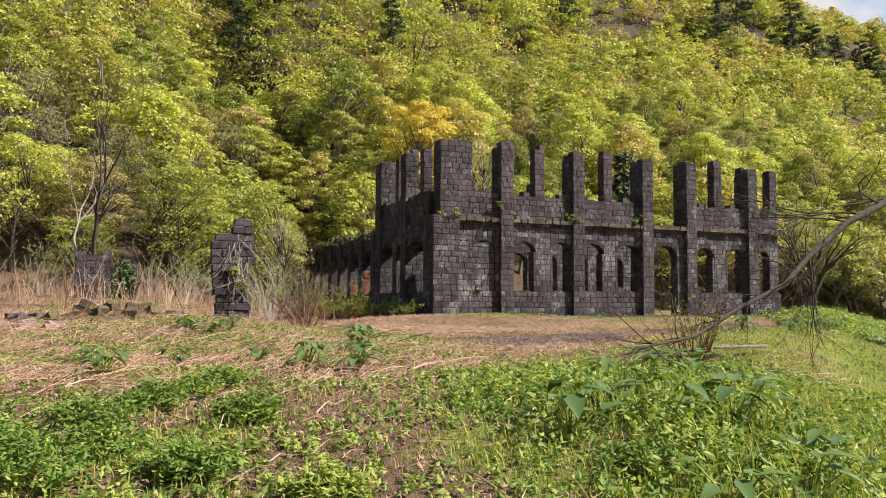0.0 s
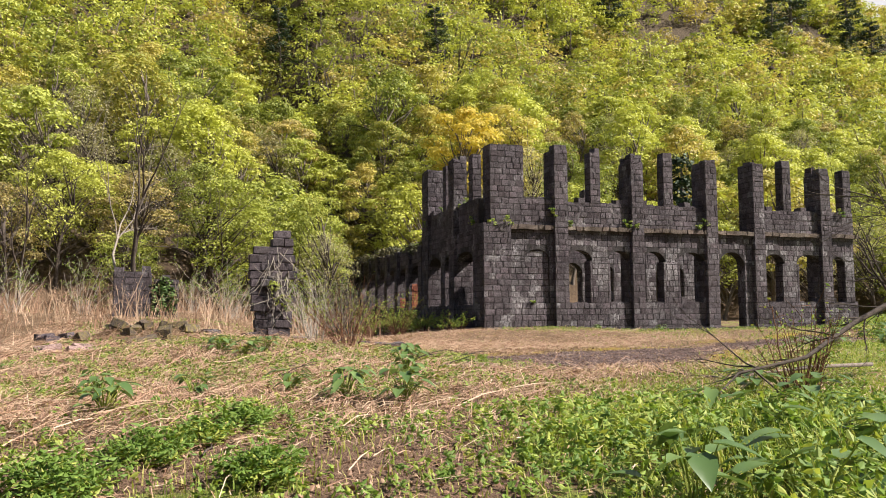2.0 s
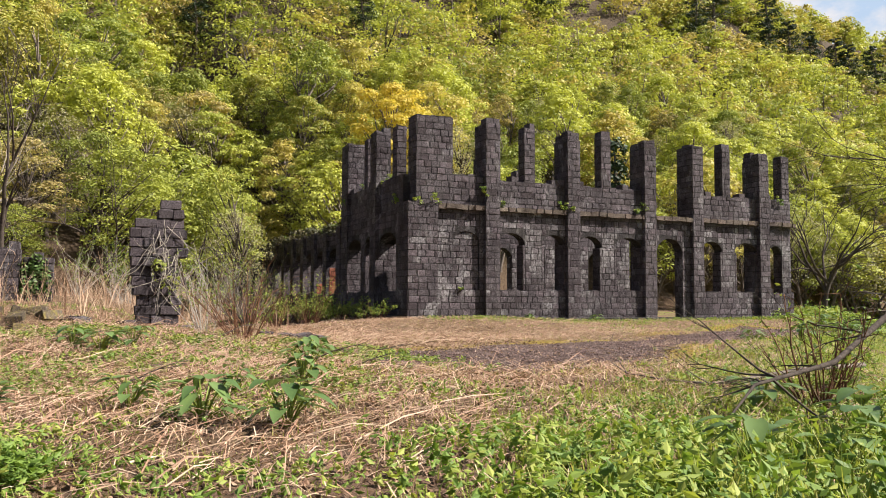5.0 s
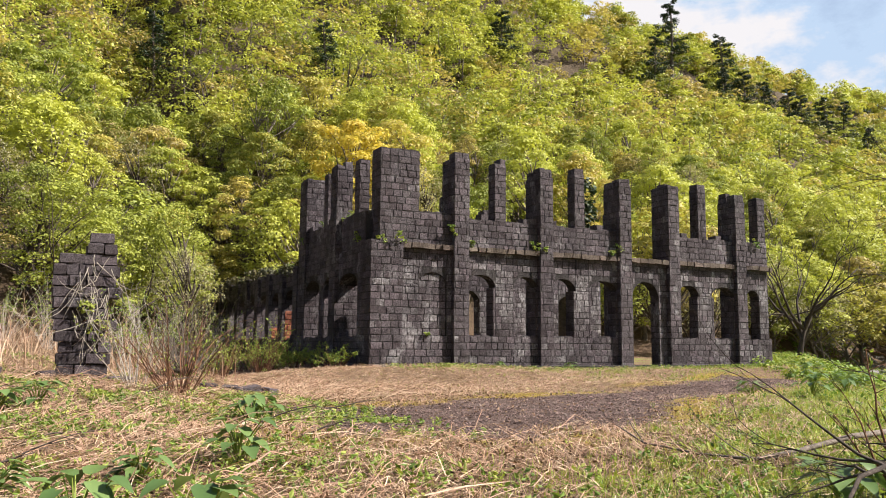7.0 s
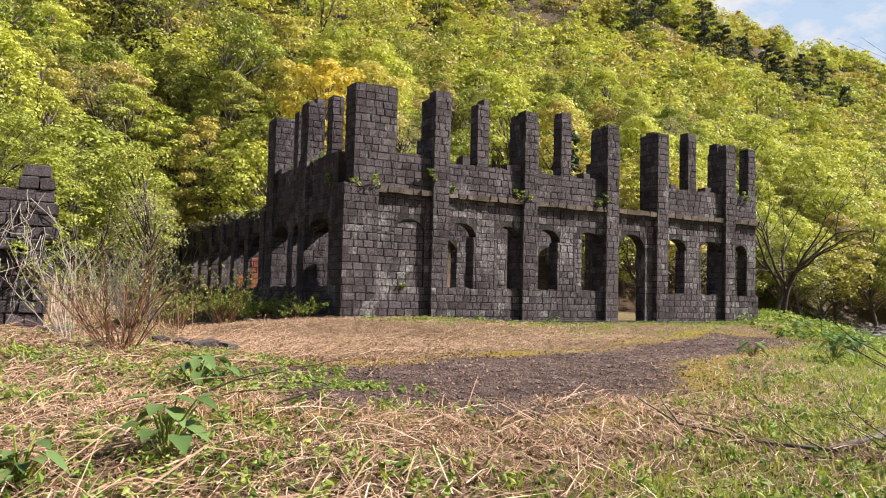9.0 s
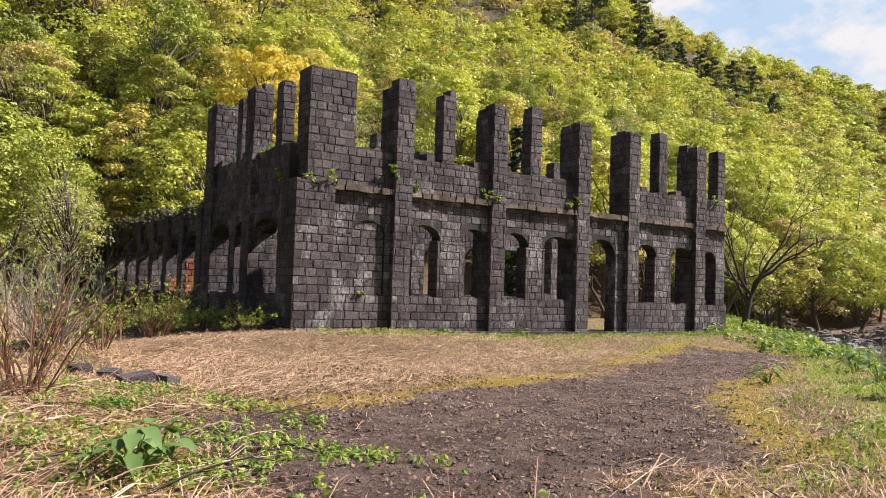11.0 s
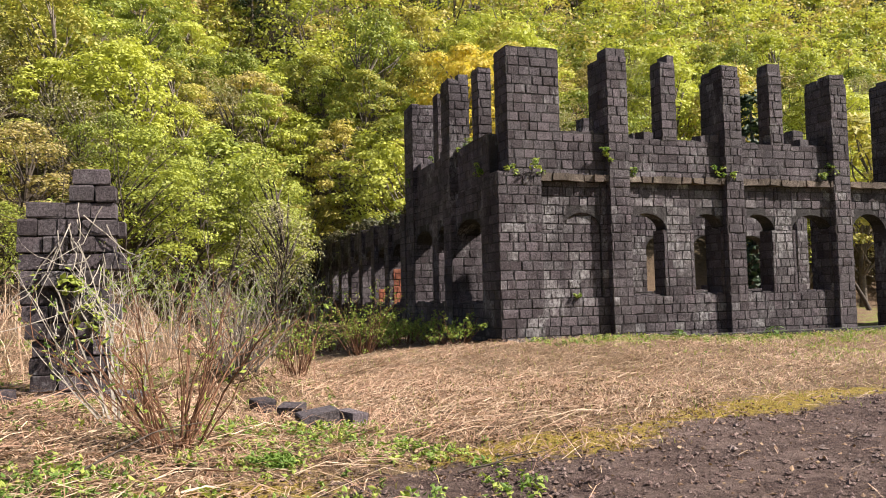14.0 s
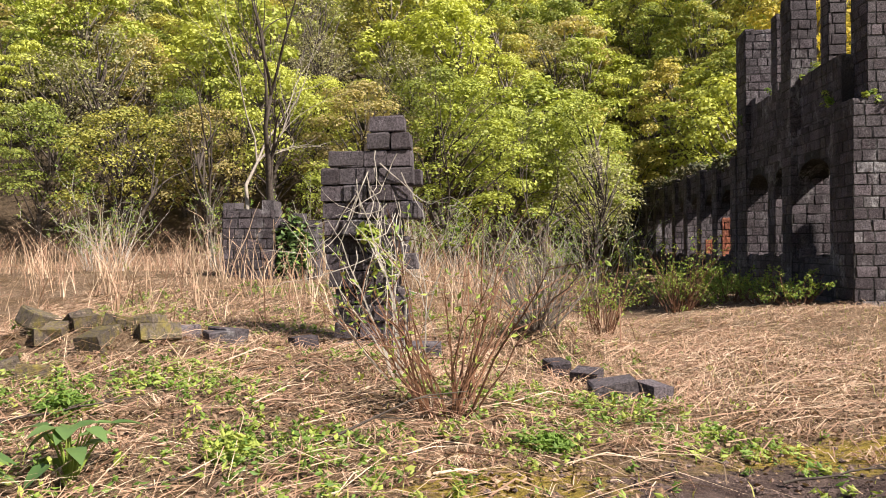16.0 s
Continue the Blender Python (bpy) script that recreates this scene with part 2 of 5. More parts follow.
def waves(x, y, k):
    return (np.sin(x * k + 1.3) * np.cos(y * k * 1.13 + 0.4) + np.sin(x * k * 2.1 + y * k * 1.3) * 0.5 + np.cos(x * k * 0.7 - y * k * 2.4) * 0.5) / 2


def land(x, y):
    x, y = np.asarray(x, float), np.asarray(y, float)
    z = -0.45 + 0.28 * sstep(-4.5, -0.8, y) * sstep(-6, -1, x)
    z = z + 0.42 * sstep(-4, -11, x) * sstep(-18, -7, y)
    z = z + 0.17 * np.exp(-((x + 7.8) / 2.5) ** 2 - ((y + 16.5) / 3.5) ** 2)
    z = z - 0.4 * sstep(-20.5, -28.5, y) + 0.2 * np.exp(-((x - 3.5) / 3.5) ** 2 - ((y + 14) / 2.5) ** 2)
    z = z + 0.1 * waves(x, y, 0.35) * sstep(2, 6, np.hypot(x + 1, y + 11)) + 0.02 * waves(x, y, 2.1) + 0.012 * waves(x, y, 5.3)
    z = z + 0.45 * np.exp(-((x + 6.4) / 0.8) ** 2 - ((y + 4.7) / 0.7) ** 2) + 0.36 * np.exp(-((x + 12.3) / 0.9) ** 2 - ((y + 7.2) / 0.5) ** 2) + 0.24 * np.exp(-((x + 11.1) / 0.6) ** 2 - ((y + 7.6) / 0.4) ** 2) + 0.035 * waves(x, y, 4.3) * sstep(-4, -6, x) * sstep(-15, -12, y)
    s = river_side(x, y)
    z = z - 0.75 * sstep(-5.5, -2.2, s) * (1 - 0.9 * sstep(5, 9, s)) - 0.3 * sstep(-2.6, -1, s) * (1 - sstep(3.8, 5.5, s))
    d = np.maximum(0, y - foot(x))
    z = z + (0.5 * d + 0.0034 * np.maximum(0, d - 28) ** 2) * sstep(0, 10, d) * (1 - 0.75 * sstep(110, 200, d)) * (1 - 0.08 * sstep(80, 190, x) * (1 - 0.6 * sstep(230, 320, x))) + 2.2 * waves(x, y, 0.06) * sstep(5, 40, d)
    z = z + 0.6 * sstep(-5, 2, y) * sstep(-6, -11, x)
    back = np.maximum(0, -y - 52) + np.maximum(0, x - 125 + y * 1.9) * 0.5
    return z + 0.45 * back * sstep(0, 15, back) * (1 - sstep(0, 8, d))


def spread(lo, hi, dense_lo, dense_hi, fine, coarse):
    out, at = [lo], lo
    while at < hi:
        away = max(0, dense_lo - at, at - dense_hi)
        at += min(coarse, fine + away * 0.12)
        out.append(at)
    return np.array(out)


def inside(x, y, corners, soft):
    """About 1 inside the outline, 0 outside; corners in order."""
    d = np.full(np.shape(x), 1e9)
    sign = np.zeros(np.shape(x), bool)
    for (ax, ay), (bx, by) in zip(corners, corners[1:] + corners[:1]):
        t = np.clip(((x - ax) * (bx - ax) + (y - ay) * (by - ay)) / ((bx - ax) ** 2 + (by - ay) ** 2), 0, 1)
        d = np.minimum(d, np.hypot(x - ax - t * (bx - ax), y - ay - t * (by - ay)))
        sign ^= ((ay > y) != (by > y)) & (x < (bx - ax) * (y - ay) / (by - ay + 1e-12) + ax)
    return np.clip(0.5 + np.where(sign, d, -d) / soft, 0, 1)


YARD = [(-6.6, -11.6), (-3.5, -10.1), (-0.8, -9.6), (2.5, -8.6), (6, -6.8), (12.0, -3.4), (13.0, -6.0), (9, -8.5), (3.5, -10.6), (0.6, -12.8), (-1.6, -15.0), (-4.0, -15.9), (-6.4, -15.6)]
YARD_RIM = [(-7.6, -11.2), (-3.5, -9.2), (-0.8, -8.4), (3, -7.2), (9, -3.6), (12.6, -2.6), (14.0, -6.0), (9.5, -9.1), (4.2, -11.4), (1.5, -13.2), (-0.4, -15.4), (-4, -16.8), (-7.4, -16.4)]


def zones(x, y):
    """gravel, straw, green and moss weights of the ground"""
    wob = 0.25 * waves(x, y, 1.1)
    gravel = inside(x + wob, y + 0.6 * waves(y, x, 0.9), YARD, 1.4)
    moss = np.clip(inside(x, y + wob, YARD_RIM, 1.2) - 0.3 * inside(x, y, YARD, 1.0), 0, 1) * (0.74 + 0.45 * waves(x, y, 0.8))
    straw = np.clip(0.78 - 0.5 * sstep(2, 9, x - 0.35 * (y + 8)) + 0.28 * waves(x, y, 0.7), 0, 1) * sstep(-24, -19, y)
    right = sstep(-0.4, 1.6, 0.58 * (x + 7.5) - 0.81 * (y + 19.5) + 0.5 * waves(x, y, 0.9))
    green = np.maximum(right * (1 - sstep(-9, -6, y) * (1 - sstep(5, 10, x))), sstep(-18, -24, y) * (0.22 + 0.5 * np.clip(waves(x, y, 0.9), 0, 1)))
    green = np.maximum(green, 0.66 * sstep(-2.6, -0.6, y) * sstep(0, 2, x))
    green = np.maximum(green, 0.62 * sstep(-6.5, -3.0, y) * sstep(1.5, 8, x) * (0.7 + 0.5 * waves(x, y, 1.3)))
    green = np.clip(green * (0.68 + 0.5 * waves(x, y, 1.7)), 0, 1)
    track = sstep(1.3, 0.3, np.abs(x + 9.6 - 0.355 * (y + 23.5) + 0.3 * np.sin(y))) * sstep(-13, -16, y)
    green = green * (1 - 0.8 * track)
    hill = sstep(-2, 8, y - foot(x))
    green = green * (1 - hill) + 0.18 * hill
    straw = straw * (1 - hill) + 0.1 * hill
    stony = np.clip(1 - np.abs(river_side(x, y) - 7.0) / 5.0, 0, 1) * sstep(12, 18, x)
    return np.maximum(gravel, stony), straw, green * (1 - stony), moss


def build_ground():
    xs = spread(-170, 420, -14, 20, 0.22, 9)
    ys = spread(-130, 260, -31, 2, 0.22, 8)
    gx, gy = np.meshgrid(xs, ys)
    gz = land(gx, gy)
    fine = (gx > -15) & (gx < 21) & (gy > -32) & (gy < 3)
    gz = gz + fine * rng.normal(0, 0.012, gz.shape)
    m, k = gx.shape
    idx = np.arange(m * k).reshape(m, k)
    faces = np.stack([idx[:-1, :-1], idx[:-1, 1:], idx[1:, 1:], idx[1:, :-1]], -1).reshape(-1, 4)
    me = bpy.data.meshes.new("ground")
    me.from_pydata(np.stack([gx, gy, gz], -1).reshape(-1, 3).tolist(), [], faces.tolist())
    att = me.attributes.new("zone", "FLOAT_COLOR", "POINT")
    att.data.foreach_set("color", np.stack(zones(gx, gy), -1).astype(np.float32).ravel())
    humus = me.attributes.new("humus", "FLOAT", "POINT")
    humus.data.foreach_set("value", sstep(-1, 9, gy - foot(gx)).astype(np.float32).ravel())
    me.materials.append(GROUND)
    me.polygons.foreach_set("use_smooth", [True] * len(me.polygons))
    thing("ground", me, "valley ground of gravel, dry straw and spring grass", "ground", kind="structure")


def at_ground(x, y):
    return float(land(x, y))


build_ground()
river = Acc()
river.add([(-14, -40, -1.1), (5, -44, -1.1), (74, 30, -1.1), (64, 38, -1.1)], [(0, 1, 2, 3)])
thing("water", river.mesh("water", WATER), "shallow river with stony banks", "river", kind="structure")


# ---- the bright cloud bank beyond the ridge ----
def cloud_bank():
    n = Nodes("cloud")
    flow = n.add("Mapping", Vector=n.place(), Scale=(1.0, 1.0, 1.7)).outputs[0]
    puff = n.noise(0.0042, 7, 0.62, flow)
    high = n.add("SeparateXYZ", Vector=n.place()).outputs["Z"]
    fade = n.maths("MULTIPLY_ADD", high, -0.0007, 1.0)
    cover = n.ramp(n.maths("ADD", n.maths("SUBTRACT", puff, 0.5), fade), (0.18, 0.0), (0.5, 1.0))
    glow = n.add("Emission", Color=n.ramp(puff, (0.43, (0.60, 0.79, 1.0)), (0.56, (1.0, 1.0, 1.0))), Strength=0.38)
    clear = n.add("BsdfTransparent")
    mix = n.add("MixShader", _0=cover, _1=clear.outputs[0], _2=glow.outputs[0])
    n.tree.links.new(mix.outputs[0], n.out.inputs[0])
    acc = Acc()
    ring = [(1500 * math.cos(radians(a)), 1500 * math.sin(radians(a))) for a in range(0, 78, 6)]
    acc.add([(x, y, z) for x, y in ring for z in (-20, 1000)], [(2 * i, 2 * i + 2, 2 * i + 3, 2 * i + 1) for i in range(len(ring) - 1)])
    thing("backdrop", acc.mesh("backdrop", n.mat), "bright white clouds beyond the ridge", "sky", kind="structure")


cloud_bank()


# ---- masonry ----
COURSE, BRICK = 0.23, 0.30


def plate(w, h, depth, jitter):
    """A worn stone block face: bevelled, uneven, seen from outside; u along, v up, n out."""
    c = min(0.017, 0.1 * w, 0.1 * h)
    d = depth + jitter.normal(0, 0.0042, 4)
    j = jitter.normal(0, 0.006, (4, 2))
    base = [(0.007, 0.007, -0.02), (w - 0.007, 0.007, -0.02), (w - 0.007, h - 0.007, -0.02), (0.007, h - 0.007, -0.02)]
    top = [(c + j[0, 0], c + j[0, 1], d[0]), (w - c + j[1, 0], c + j[1, 1], d[1]), (w - c + j[2, 0], h - c + j[2, 1], d[2]), (c + j[3, 0], h - c + j[3, 1], d[3])]
    mid = np.mean(top, 0) + (0, 0, jitter.normal(0.003, 0.005))
    return np.array(base + top + [mid.tolist()]), [(0, 1, 5, 4), (1, 2, 6, 5), (2, 3, 7, 6), (3, 0, 4, 7), (4, 5, 8), (5, 6, 8), (6, 7, 8), (7, 4, 8)]


class Masonry:
    """A wall: a core of mortar with stone block faces; the nearest stretch has each block as a part of its own."""

    def __init__(self, name, label, seed, single=None, stone=None, most=300, lime=None):
        self.core, self.blocks, self.pale, self.single, self.most, self.lime = Acc(), Acc(), Acc(), single, most, lime
        self.rand = np.random.default_rng(seed)
        self.stone = stone or STONE_JOINED
        self.name, self.label, self.own = name, label, []
        self.units = []
        for _ in range(10):
            unit = Acc()
            unit.add(*plate(0.30, 0.23, self.rand.uniform(0.006, 0.018), self.rand))
            self.units.append((unit.mesh("brick", STONE), unit.mesh("brick", LIMED)))

    def face(self, o, u, length, z0, z1, skip=None):
        """Blocks over an upright face: from o along u (unit, level), the outside to the right of u."""
        n = np.array((u[1], -u[0], 0.0))
        u = np.array((u[0], u[1], 0.0))
        row = math.floor(z0 / COURSE + 0.02)
        while row * COURSE < z1 - 0.03:
            lo, hi = max(z0, row * COURSE), min(z1, (row + 1) * COURSE)
            row += 1
            if hi - lo < 0.05:
                continue
            at = -BRICK * self.rand.uniform(0.1, 0.9)
            while at < length - 0.01:
                w = BRICK * self.rand.choice([0.75, 0.95, 1.0, 1.1, 1.5], p=[0.15, 0.25, 0.3, 0.2, 0.1])
                a, b = max(0.0, at), min(length, at + w)
                at += w
                if length - b < 0.07:
                    b, at = length, length
                if b - a < 0.05 or (skip and skip(a, b, lo, hi)):
                    continue
                depth = self.rand.uniform(0.006, 0.018)
                corner = np.array((o[0], o[1], 0.0)) + u * a + np.array((0, 0, lo))
                middle = corner + u * (b - a) / 2
                pale = bool(self.lime) and self.rand.random() < self.lime(*middle, n)
                if self.single and len(self.own) < self.most and self.single(*middle, n):
                    m = Matrix(((u[0] * (b - a) / 0.3, 0, n[0], corner[0]), (u[1] * (b - a) / 0.3, 0, n[1], corner[1]), (0, (hi - lo) / 0.23, 0, corner[2]), (0, 0, 0, 1)))
                    self.own.append((self.units[self.rand.integers(10)][int(pale)], m))
                else:
                    v, f = plate(b - a, hi - lo, depth, self.rand)
                    (self.pale if pale else self.blocks).add(corner + v[:, :1] * u + v[:, 1:2] * np.array((0, 0, 1.0)) + v[:, 2:] * n, f)

    def block(self, x0, x1, y0, y1, z0, z1, sides="-x+x-y+y", ragged=0.0, skip=None, cap=True):
        """An upright block of masonry with stones on the named sides and a worn top."""
        self.core.box((x0, y0, z0), (x1, y1, z1))
        if "-y" in sides:
            self.face((x0, y0), (1, 0), x1 - x0, z0, z1, skip)
        if "+y" in sides:
            self.face((x1, y1), (-1, 0), x1 - x0, z0, z1, skip and (lambda a, b, lo, hi: skip(x1 - x0 - b, x1 - x0 - a, lo, hi)))
        if "-x" in sides:
            self.face((x0, y1), (0, -1), y1 - y0, z0, z1)
        if "+x" in sides:
            self.face((x1, y0), (0, 1), y1 - y0, z0, z1)
        if cap:
            self.top(x0, x1, y0, y1, z1, ragged)

    def top(self, x0, x1, y0, y1, z, ragged):
        """Loose top course: whole stones of uneven height, some missing."""
        nx, ny = max(1, round((x1 - x0) / BRICK)), max(1, round((y1 - y0) / 0.4))
        for i in range(nx):
            for k in range(ny):
                if self.rand.random() < ragged * 0.5:
                    continue
                h = self.rand.uniform(0.02, 0.05) + (COURSE * 0.7 if self.rand.random() < ragged * 0.45 else 0)
                a, b = x0 + (x1 - x0) * i / nx, x0 + (x1 - x0) * (i + 1) / nx
                c, d = y0 + (y1 - y0) * k / ny, y0 + (y1 - y0) * (k + 1) / ny
                g = 0.012
                lo = np.array([(a + g, c + g, z - 0.02), (b - g, c + g, z - 0.02), (b - g, d - g, z - 0.02), (a + g, d - g, z - 0.02)])
                hi = lo + np.array((0, 0, h + 0.02)) + self.rand.normal(0, 0.012, (4, 3))
                self.blocks.add(np.vstack([lo, hi]), [(4, 5, 6, 7), (0, 1, 5, 4), (1, 2, 6, 5), (2, 3, 7, 6), (3, 0, 4, 7)])

    def arch(self, x0, x1, y0, y1, spring, crown, z1, sides="-y+y", along="x"):
        """The wall over one arched opening, from the springing up to z1; along y the arguments swap axes."""
        r, mid = (x1 - x0) / 2, (x0 + x1) / 2

        def curve(x):
            return spring + (crown - spring) * math.sqrt(max(0.0, 1 - ((x - mid) / r) ** 2))

        k = 12
        xs = [mid - r * math.cos(math.pi * i / k) for i in range(k + 1)]
        for a, b in zip(xs, xs[1:]):
            v = [(a, y0, curve(a)), (b, y0, curve(b)), (b, y1, curve(b)), (a, y1, curve(a)), (a, y0, z1), (b, y0, z1), (b, y1, z1), (a, y1, z1)]
            if along == "y":
                v = [(q, p, z) for p, q, z in v]
            self.core.add(v, [(0, 3, 2, 1), (0, 1, 5, 4), (2, 3, 7, 6), (4, 5, 6, 7)])

        def skip(a, b, lo, hi):
            return lo < max(curve(x0 + a), curve(x0 + b), curve(x0 + (a + b) / 2)) - 0.02

        length = x1 - x0
        if along == "x":
            if "-y" in sides:
                self.face((x0, y0), (1, 0), length, spring, z1, skip)
            if "+y" in sides:
                self.face((x1, y1), (-1, 0), length, spring, z1, lambda a, b, lo, hi: skip(length - b, length - a, lo, hi))
        else:
            if "-y" in sides:
                self.face((y0, x1), (0, -1), length, spring, z1, lambda a, b, lo, hi: skip(length - b, length - a, lo, hi))
            if "+y" in sides:
                self.face((y1, x0), (0, 1), length, spring, z1, skip)

    def finish(self):
        wall = thing(self.name, self.core.mesh(self.name, MORTAR), self.label, "wall", kind="structure")
        part("brickwork", self.blocks.mesh("brickwork", self.stone), wall, kind="stuff")
        if self.pale.v:
            part("limed_brickwork", self.pale.mesh("limed_brickwork", LIMED_JOINED), wall, "blocks crusted with pale lime", kind="stuff")
        for mesh, m in self.own:
            ob = part("brick", mesh, wall)
            ob.matrix_world = m
        return wall


LEDGE, SILL, CROWN, SPRING_Z, PARAPET, TOP = 3.82, 0.92, 3.05, 2.62, 5.1, 7.05
WY0, WY1 = 0.18, 0.64


def ledge_slabs(wall, x0, x1, y0, y1, z, rand, outward=-1):
    """A broken ledge of rough slabs under the parapet."""
    at = x0
    while at < x1 - 0.05:
        w = min(rand.uniform(0.25, 0.6), x1 - at)
        acc = Acc()
        g, out = 0.012, rand.uniform(-0.03, 0.03)
        lo = np.array([(at + g, y0 + out, z), (at + w - g, y0 + out, z), (at + w - g, y1, z), (at + g, y1, z)])
        hi = lo + np.array((0, 0, 0.17)) + rand.normal(0, 0.014, (4, 3))
        acc.add(np.vstack([lo + rand.normal(0, 0.012, (4, 3)), hi]), [(3, 2, 1, 0), (4, 5, 6, 7), (0, 1, 5, 4), (1, 2, 6, 5), (2, 3, 7, 6), (3, 0, 4, 7)])
        part("ledge_slab", acc.mesh("ledge_slab", LEDGE_STONE), wall)
        at += w


def limed_front(x, y, z, n):
    """How many blocks of the front carry a pale lime crust: most on the window piers and the blocked arch."""
    if n[1] > -0.5:
        return 0.05
    pier = any(a - 0.05 < x < b + 0.05 for a, b in ((4.78, 5.5), (8.22, 8.82), (14.33, 15.02), (17.72, 18.3)))
    if pier and 1.0 < z < 3.2:
        return 0.85
    if 1.2 < x < 2.1 and 0.9 < z < 3.3:
        return 0.7
    if any(a < x < b for a, b in ((3.63, 6.55), (7.12, 10.18), (10.7, 12.7), (13.2, 16.3))) and 2.6 < z < 3.25:
        return 0.4
    return 0.12 if z < 3.6 else 0.02


def build_front():
    w = Masonry("wall_front", "roofless ruin front of dark slag blocks with arched windows", 11,
                lambda x, y, z, n: n[1] < -0.5 and x < 3.7 and z > 0.4, lime=limed_front)
    base = -0.5
    # corner pier and the tower on it
    w.block(0.0, 1.15, 0.0, 0.9, base, 3.98, "-x-y+x", 0.35)
    w.block(0.36, 1.78, 0.17, 0.92, 3.9, 7.14, "-x-y+x+y", 0.12)
    piers = [(3.05, 3.63), (6.55, 7.12), (10.18, 10.76), (12.63, 13.2), (16.29, 16.85)]
    tops = [7.06, 7.02, 7.0, 6.97, 6.93]
    for (a, b), z in zip(piers, tops):
        if a in (6.55, 10.18, 16.29):
            w.block(a, b, 0.0, 0.95, base, z - 0.28, "-x-y+x+y", 0.2)
            w.block(a, b - 0.05, 0.0, 0.42, z - 0.28, z, "-x-y+x+y", 0.3)
            w.block(a + 0.06, b, 0.52, 0.95, z - 0.28, z - 0.02, "-x-y+x+y", 0.3)
        else:
            w.block(a, b, 0.0, 0.95, base, z, "-x-y+x+y", 0.25)
    # bay 1: a blocked arch
    w.block(1.15, 3.05, WY0, WY1, base, SILL, "-y+y", cap=False)
    w.block(1.15, 1.8, WY0, WY1, SILL, SPRING_Z, "-y+y", cap=False)
    w.block(2.85, 3.05, WY0, WY1, SILL, SPRING_Z, "-y+y", cap=False)
    w.block(1.8, 2.85, WY0 + 0.06, WY1, SILL, CROWN, "-y+y", cap=False)
    w.block(1.15, 1.8, WY0, WY1, SPRING_Z, LEDGE, "-y+y", cap=False)
    w.block(2.85, 3.05, WY0, WY1, SPRING_Z, LEDGE, "-y+y", cap=False)
    w.arch(1.8, 2.85, WY0, WY1, SPRING_Z, CROWN, LEDGE)
    w.block(1.78, 3.05, WY0 + 0.02, WY1, LEDGE, PARAPET, "-y+y", 0.4)
    # window bays: two arched windows with a pier between
    for a, b, (p, q), (m0, m1), notch in ((3.63, 6.55, (4.78, 5.5), (4.76, 5.22), 0.5), (7.12, 10.18, (8.22, 8.82), (8.23, 8.68), 0.6), (13.2, 16.29, (14.33, 15.02), (14.4, 14.85), 0.5)):
        w.block(a, b, WY0, WY1, base, SILL, "-y+y", 0.05)
        w.block(p, q, WY0, WY1, SILL, SPRING_Z, "-x+x-y+y", cap=False)
        w.block(p, q, WY0, WY1, SPRING_Z, LEDGE, "-y+y", cap=False)
        for c, d in ((a, p), (q, b)):
            w.block(c, c + 0.1, WY0, WY1, SILL, SPRING_Z, "+x-y+y", cap=False)
            w.block(d - 0.1, d, WY0, WY1, SILL, SPRING_Z, "-x-y+y", cap=False)
            w.arch(c, d, WY0, WY1, SPRING_Z, CROWN, LEDGE)
        w.block(a, b, WY0 + 0.02, WY1, LEDGE, PARAPET - 0.12, "-y+y", notch)
        w.block(m0, m1, WY0 + 0.02, WY1, PARAPET - 0.12, TOP, "-x+x-y+y", 0.2)
    # door bay
    w.block(10.76, 10.9, WY0, WY1, base, SPRING_Z, "+x-y+y", cap=False)
    w.block(12.2, 12.63, WY0, WY1, base, SPRING_Z, "-x-y+y", cap=False)
    w.block(12.2, 12.63, WY0, WY1, SPRING_Z, LEDGE, "-y+y", cap=False)
    w.block(10.76, 10.9, WY0, WY1, SPRING_Z, LEDGE, "-y+y", cap=False)
    w.arch(10.9, 12.2, WY0, WY1, 2.5, 3.1, LEDGE)
    # last bay
    w.block(16.85, 18.4, WY0, WY1, base, SILL, "-y+y+x", 0.1)
    w.block(16.85, 16.98, WY0, WY1, SILL, SPRING_Z, "+x-y+y", cap=False)
    w.block(17.72, 18.25, WY0, WY1, SILL, SPRING_Z, "-x-y+y+x", cap=False)
    w.block(17.72, 18.25, WY0, WY1, SPRING_Z, LEDGE, "-y+y+x", cap=False)
    w.block(16.85, 16.98, WY0, WY1, SPRING_Z, LEDGE, "-y+y", cap=False)
    w.arch(16.98, 17.72, WY0, WY1, SPRING_Z, 2.98, LEDGE)
    w.block(16.85, 18.3, WY0 + 0.02, WY1, LEDGE, PARAPET - 0.1, "-y+y+x", 0.4)
    w.block(17.8, 18.25, WY0 + 0.02, WY1, PARAPET - 0.1, 6.95, "-x+x-y+y", 0.2)
    wall = w.finish()
    for a, b in ((1.15, 3.05), (3.63, 6.55), (7.12, 10.18), (10.76, 12.63), (13.2, 16.29), (16.85, 18.4)):
        ledge_slabs(wall, a, b, 0.02, WY0 + 0.1, LEDGE, w.rand)
    acc = Acc()
    acc.box((1.3, -0.25, -0.6), (18.2, 0.14, -0.1))
    part("footing", acc.mesh("footing", MORTAR), wall)


